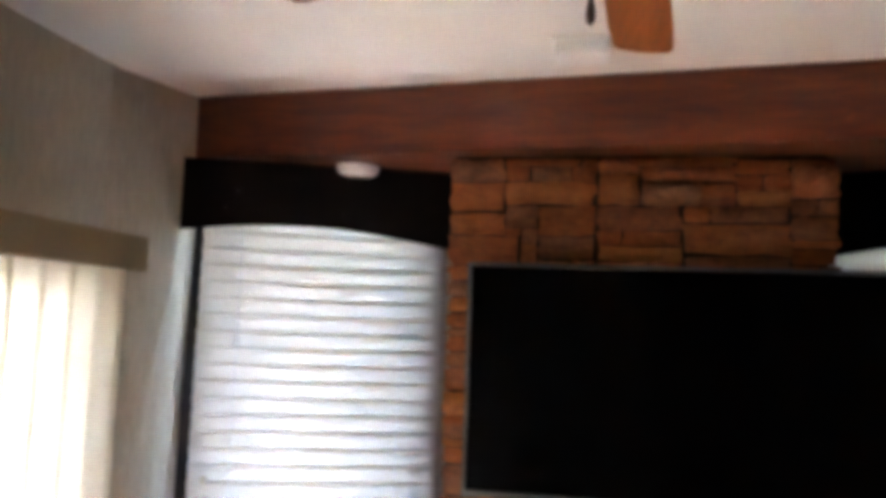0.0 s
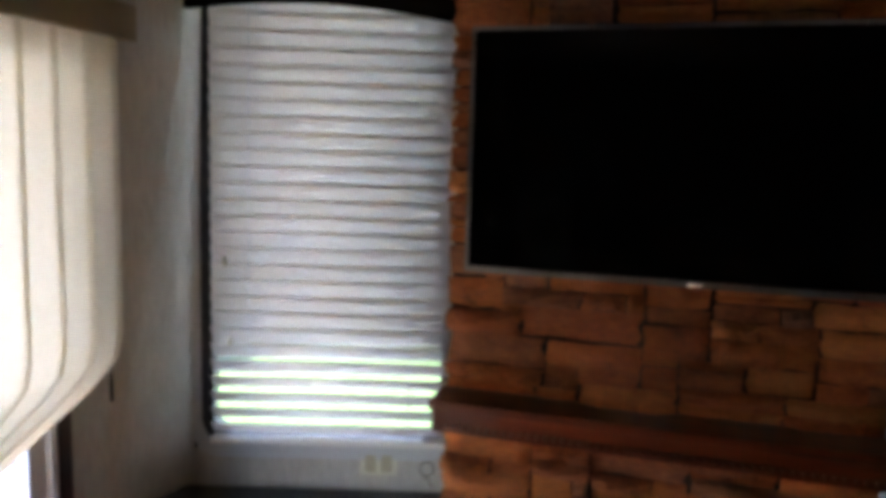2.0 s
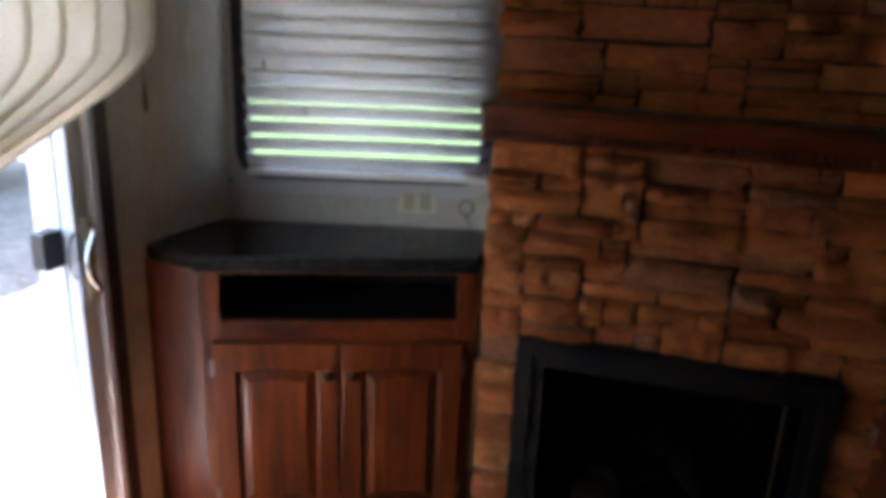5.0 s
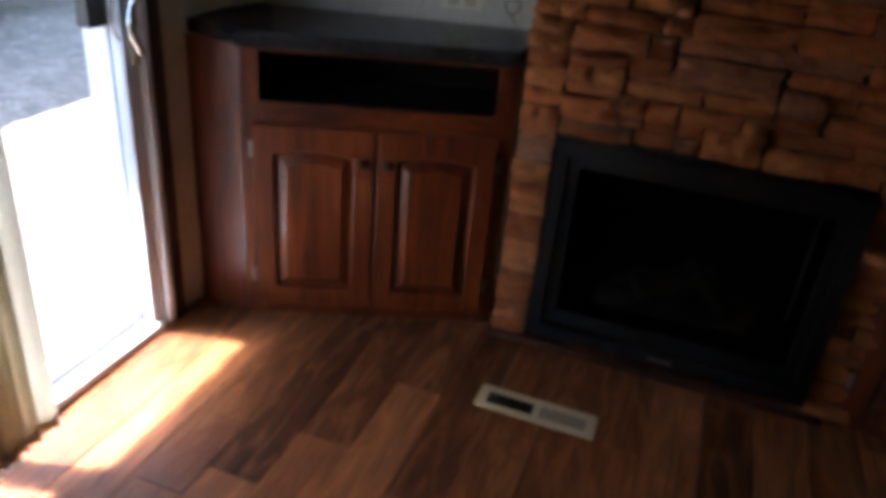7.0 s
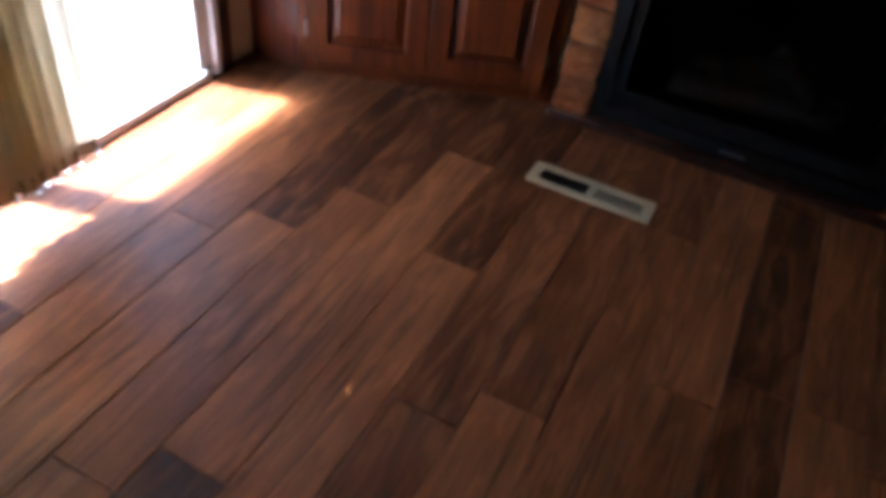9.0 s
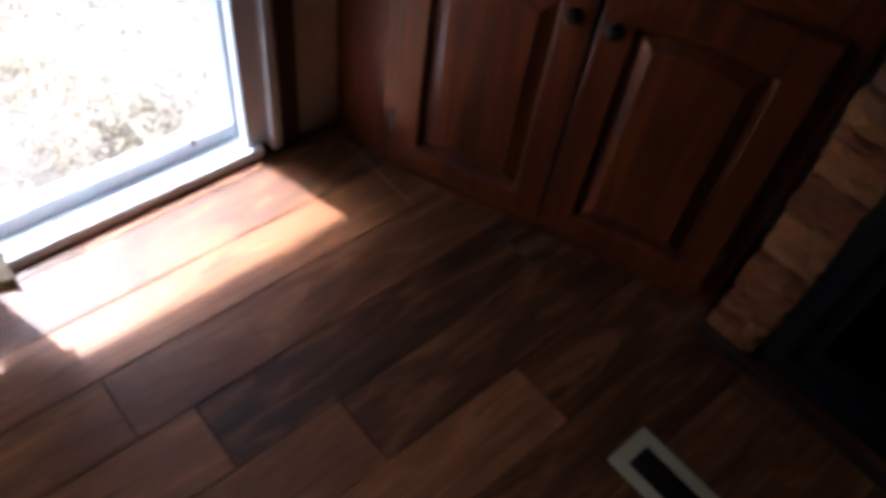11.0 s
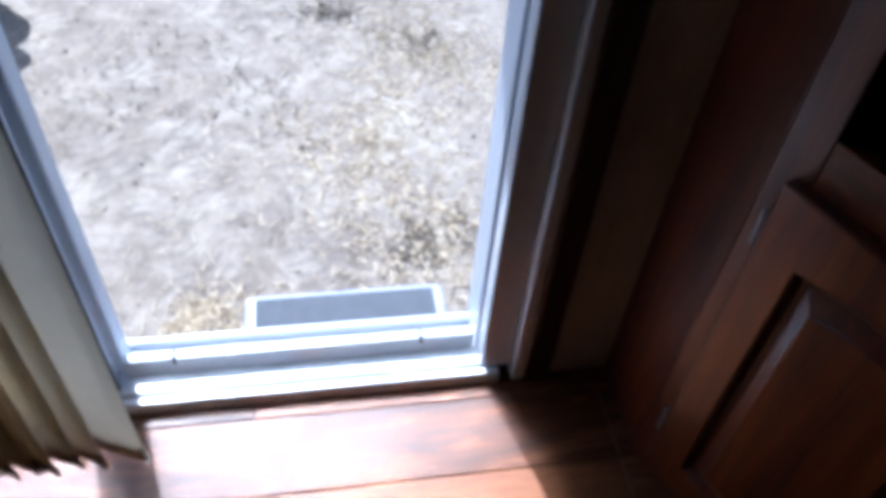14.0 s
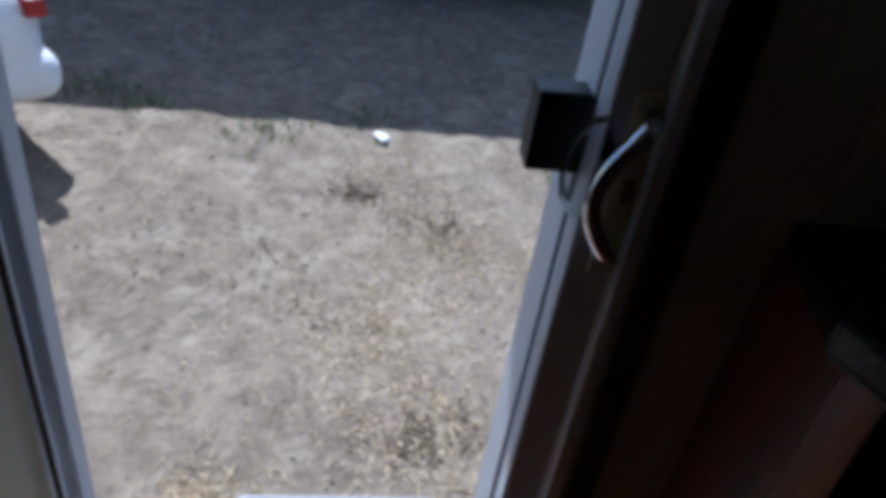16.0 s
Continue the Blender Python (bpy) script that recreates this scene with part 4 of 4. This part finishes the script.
clods(1600, (-6.0, -1.6, -1.2, 3.2))
step = thing("entry_step", "grey metal two-tread entry step below the door", "entry step", (-1.40, 1.08, GROUND))
part("lower_tread", box(-0.475, -0.17, -0.28, 0.275, 0.39, 0.45, 0.02, 3), M_STEP, step)
part("grip_mat", box(-0.452, -0.2, -0.25, 0.245, 0.4505, 0.455, 0.002), M_STEPDARK, step, "dark gritty tread")
part("upper_tread", box(-0.198, 0.04, -0.287, 0.262, 0.60, 0.66, 0.02, 3), M_STEP, step)
part("grip_mat", box(-0.176, 0.0, -0.258, 0.232, 0.6605, 0.665, 0.002), M_STEPDARK, step, "dark gritty tread")
for y in (-0.255, 0.24):
    bm = box(-0.42, 0.02, y, y + 0.015, 0.35, 0.395, 0.003)
    add_box(bm, -0.06, -0.02, y, y + 0.015, 0.0, 0.61, 0.003)
    add_box(bm, -0.40, -0.36, y, y + 0.015, 0.0, 0.39, 0.003)
    part("side_rail", bm, M_STEPDARK, step)

# unseen short awning, added over the sliding door to cut the floor's sun patch
awning = thing("door_awning", "unseen awning added to block sun at the sliding door", "awning", (-1.335, 1.05, 0))
bm = prism([(0, 0), (0.0, 0.012), (-1.21, -0.188), (-1.21, -0.2)], -0.8, 0.8)
bm.transform(Matrix(((1, 0, 0, 0), (0, 0, 1, 0), (0, 1, 0, 2.80), (0, 0, 0, 1))))
bmesh.ops.recalc_face_normals(bm, faces=bm.faces[:])
part("canopy", bm, M_SIDING, awning)
part("front_bar", rod(bmesh.new(), (-1.21, -0.8, 2.60), (-1.21, 0.8, 2.60), 0.025, n=14), M_WHITE, awning)
for y in (-0.76, 0.76):
    part("arm", rod(bmesh.new(), (-1.21, y, 2.59), (0.0, y, 2.55), 0.014, n=10), M_WHITE, awning)
tagged(part("wall_outside", box(-1.335, -1.322, -3.3, 2.3, 2.34, 2.95), M_SIDING), "pale outer wall above the door", "wall", kind="structure")

litter = thing("litter", "crumpled white scrap on the dirt", "litter", (-4.9, 1.27, GROUND + 0.02), 30)
bm = bmesh.new()
bmesh.ops.create_icosphere(bm, subdivisions=2, radius=0.05)
for v in bm.verts:
    v.co = Vector((v.co.x * 1.4, v.co.y * 0.7, v.co.z * 0.35)) * (1 + 0.35 * noise.noise(v.co * 30))
part("scrap", bm, M_PAPER, litter)

# white car parked by the door, its rear corner in view
car = thing("parked_car", "white parked car with red rear reflectors", "car", (-5.03, -1.0, GROUND), 40)
bm = box(-0.88, 0.88, -4.3, 0.0, 0.40, 0.98, 0.17, 6)
for v in bm.verts:
    v.co.x *= 1 - 0.10 * max(0, (v.co.z - 0.7)) / 0.3
for fc in bm.faces:
    fc.smooth = True
part("body", bm, M_CARPAINT, car)
bm = box(-0.72, 0.72, -3.2, -0.35, 0.95, 1.5, 0.2, 5)
for fc in bm.faces:
    fc.smooth = True
part("cabin", bm, M_CARPAINT, car)
part("rear_window", box(-0.55, 0.55, -0.36, -0.345, 1.05, 1.38, 0.02), M_SCREEN, car)
part("bumper", box(-0.89, 0.89, -0.4, 0.045, 0.36, 0.62, 0.11, 5), M_CARPAINT, car)
part("underside", box(-0.8, 0.8, -4.2, -0.25, 0.34, 0.42, 0.02), M_RUBBER, car)
for x in (-0.72, 0.72):
    part("tail_light", box(x + 0.02, x + 0.15, -0.10, 0.006, 0.80, 0.90, 0.015), M_REDLENS, car, "red tail light")
    part("reflector", box(x - 0.05, x + 0.08, -0.02, 0.052, 0.44, 0.49, 0.008), M_REDLENS, car, "red lower reflector")
    for y in (-0.85, -3.3):
        wheel = part("wheel", rod(bmesh.new(), (x * 1.05 - 0.1, y, 0.32), (x * 1.05 + 0.1, y, 0.32), 0.32, n=32), M_RUBBER, car)
        part("rim", rod(bmesh.new(), (x * 1.05 - 0.105, y, 0.32), (x * 1.05 + 0.105, y, 0.32), 0.2, n=24), M_SILVER, wheel)

# trailer across the yard whose shade covers the dirt
trailer = thing("travel_trailer", "large pale travel trailer across the yard", "trailer", (-8.9, 1.5, GROUND))
part("body", box(-1.2, 1.2, -5.5, 7.5, 0.75, 4.3, 0.1, 3), M_SIDING, trailer)
part("skirt", box(-1.1, 1.1, -5.3, 7.3, 0.45, 0.75), M_STEEL, trailer)
for y in (-1.6, -0.7):
    for x in (-1.1, 1.1):
        wheel = part("wheel", rod(bmesh.new(), (x - 0.11, y, 0.36), (x + 0.11, y, 0.36), 0.36, n=32), M_RUBBER, trailer)
        part("rim", rod(bmesh.new(), (x - 0.115, y, 0.36), (x + 0.115, y, 0.36), 0.22, n=24), M_PUCK, wheel, "white steel rim")
for y in (-4.0, 4.5):
    part("jack", box(0.9, 1.0, y, y + 0.1, 0.0, 0.5), M_STEEL, trailer)
for y in (0.8, 3.6):
    part("window", box(1.195, 1.215, y, y + 1.1, 2.0, 2.7, 0.02), M_SCREEN, trailer)

# ---- pieces: stones and planks ----
def stone_mesh(seed):
    r = random.Random(seed)
    nx, nz = 5, 4
    verts, faces = [], []
    for i in range(nx):
        for j in range(nz):
            x, z = i / (nx - 1) - 0.5, j / (nz - 1) - 0.5
            edge = (i in (0, nx - 1)) or (j in (0, nz - 1))
            y = -1.0 + (0.22 + r.uniform(0, 0.25) if edge else r.uniform(-0.22, 0.18))
            jx = r.uniform(-0.035, 0.035) * (1.0 if edge else 1.5)
            jz = r.uniform(-0.05, 0.05) * (1.1 if edge else 1.3)
            verts.append((x * 0.97 + jx, y, z * 0.94 + jz))
    for i in range(nx - 1):
        for j in range(nz - 1):
            a = i * nz + j
            faces.append((a, a + nz, a + nz + 1, a + 1))
    rim = [i * nz for i in range(nx)] + [(nx - 1) * nz + j for j in range(1, nz)] + [i * nz + nz - 1 for i in range(nx - 2, -1, -1)] + [j for j in range(nz - 2, 0, -1)]
    k = len(verts)
    for v in rim:
        verts.append((verts[v][0], 0.0, verts[v][2]))
    for a in range(len(rim)):
        b = (a + 1) % len(rim)
        faces.append((rim[b], rim[a], k + a, k + b))
    me = bpy.data.meshes.new("stone")
    me.from_pydata(verts, [], faces)
    me.materials.append(M_STONE)
    return me


stone_kinds = [stone_mesh(s) for s in range(12)]
srng = random.Random(11)


def lay(x0, x1, z0, z1):
    ob = new("stone", srng.choice(stone_kinds))
    ob.parent = breast
    deep = srng.choice((0.022, 0.032, 0.045, 0.060)) + srng.uniform(-0.003, 0.003)
    ob.location = ((x0 + x1) / 2, STONE_Y + 0.024, (z0 + z1) / 2)
    ob.scale = (x1 - x0 - 0.0045, deep, z1 - z0 - 0.003)


def lay_wall(u=0.0225, v=0.0215):
    """Fill the wall with long low stones of one to four courses, each set on the first free spot, so that no joint runs through."""
    wide = SX1 + 0.075
    cols, rows = round((wide - SX0) / u), int((SOFFIT - 0.006) / v)
    u = (wide - SX0) / cols
    taken = np.zeros((rows, cols), bool)
    for j in range(rows):
        for i in range(cols):
            x, z = SX0 + (i + 0.5) * u, (j + 0.5) * v
            in_fire = FX0 - 0.004 < x < FX1 + 0.004 and z < FZ1
            behind_tv = x > -0.16 and 1.73 < z < 2.2
            taken[j, i] = in_fire or behind_tv or (x > SX1 and z > 1.70)
    for j in range(rows):
        for i in range(cols):
            if taken[j, i]:
                continue
            tall = srng.choices((1, 2, 3, 4), (3, 7, 5, 2))[0]
            long = srng.choices((3, 5, 7, 9, 11, 14), (3, 4, 5, 5, 4, 2))[0] if tall > 1 else srng.choice((4, 6, 9))
            long, tall = min(long, cols - i), min(tall, rows - j)
            while taken[j, i:i + long].any():
                long -= 1
            if i + long < cols and not taken[j, i + long] and (i + long + 1 >= cols or taken[j, i + long + 1]):
                long += 1
            while taken[j:j + tall, i:i + long].any():
                tall -= 1
            tall = max(1, min(tall, round(long * 0.75)))
            taken[j:j + tall, i:i + long] = True
            lay(SX0 + i * u, min(SX0 + (i + long) * u, wide), j * v, (j + tall) * v)


lay_wall()

prng = random.Random(3)
plank_kinds = {}
PW = 0.14


def plank(x, y0, y1):
    key = round(y1 - y0, 3)
    if key not in plank_kinds:
        plank_kinds[key] = put_mesh("plank", box(-PW / 2 + 0.0007, PW / 2 - 0.0007, 0.0007, key - 0.0007, -0.012, 0.0, 0.0015, 1), M_PLANK)
    ob = new("plank", plank_kinds[key])
    ob.parent = floor
    ob.location = (x, y0, 0)


x = WX + PW / 2 - 0.10
while x < RX + 0.05:
    y = -3.2
    first = prng.choice((0.9, 0.7, 0.5, 0.3, 1.1))
    plank(x, y, y + first)
    y += first
    while y < 1.86:
        l = min(prng.choice((0.9, 1.1, 0.7)), round(1.9 - y, 3))
        plank(x, y, y + l)
        y += l
    x += PW
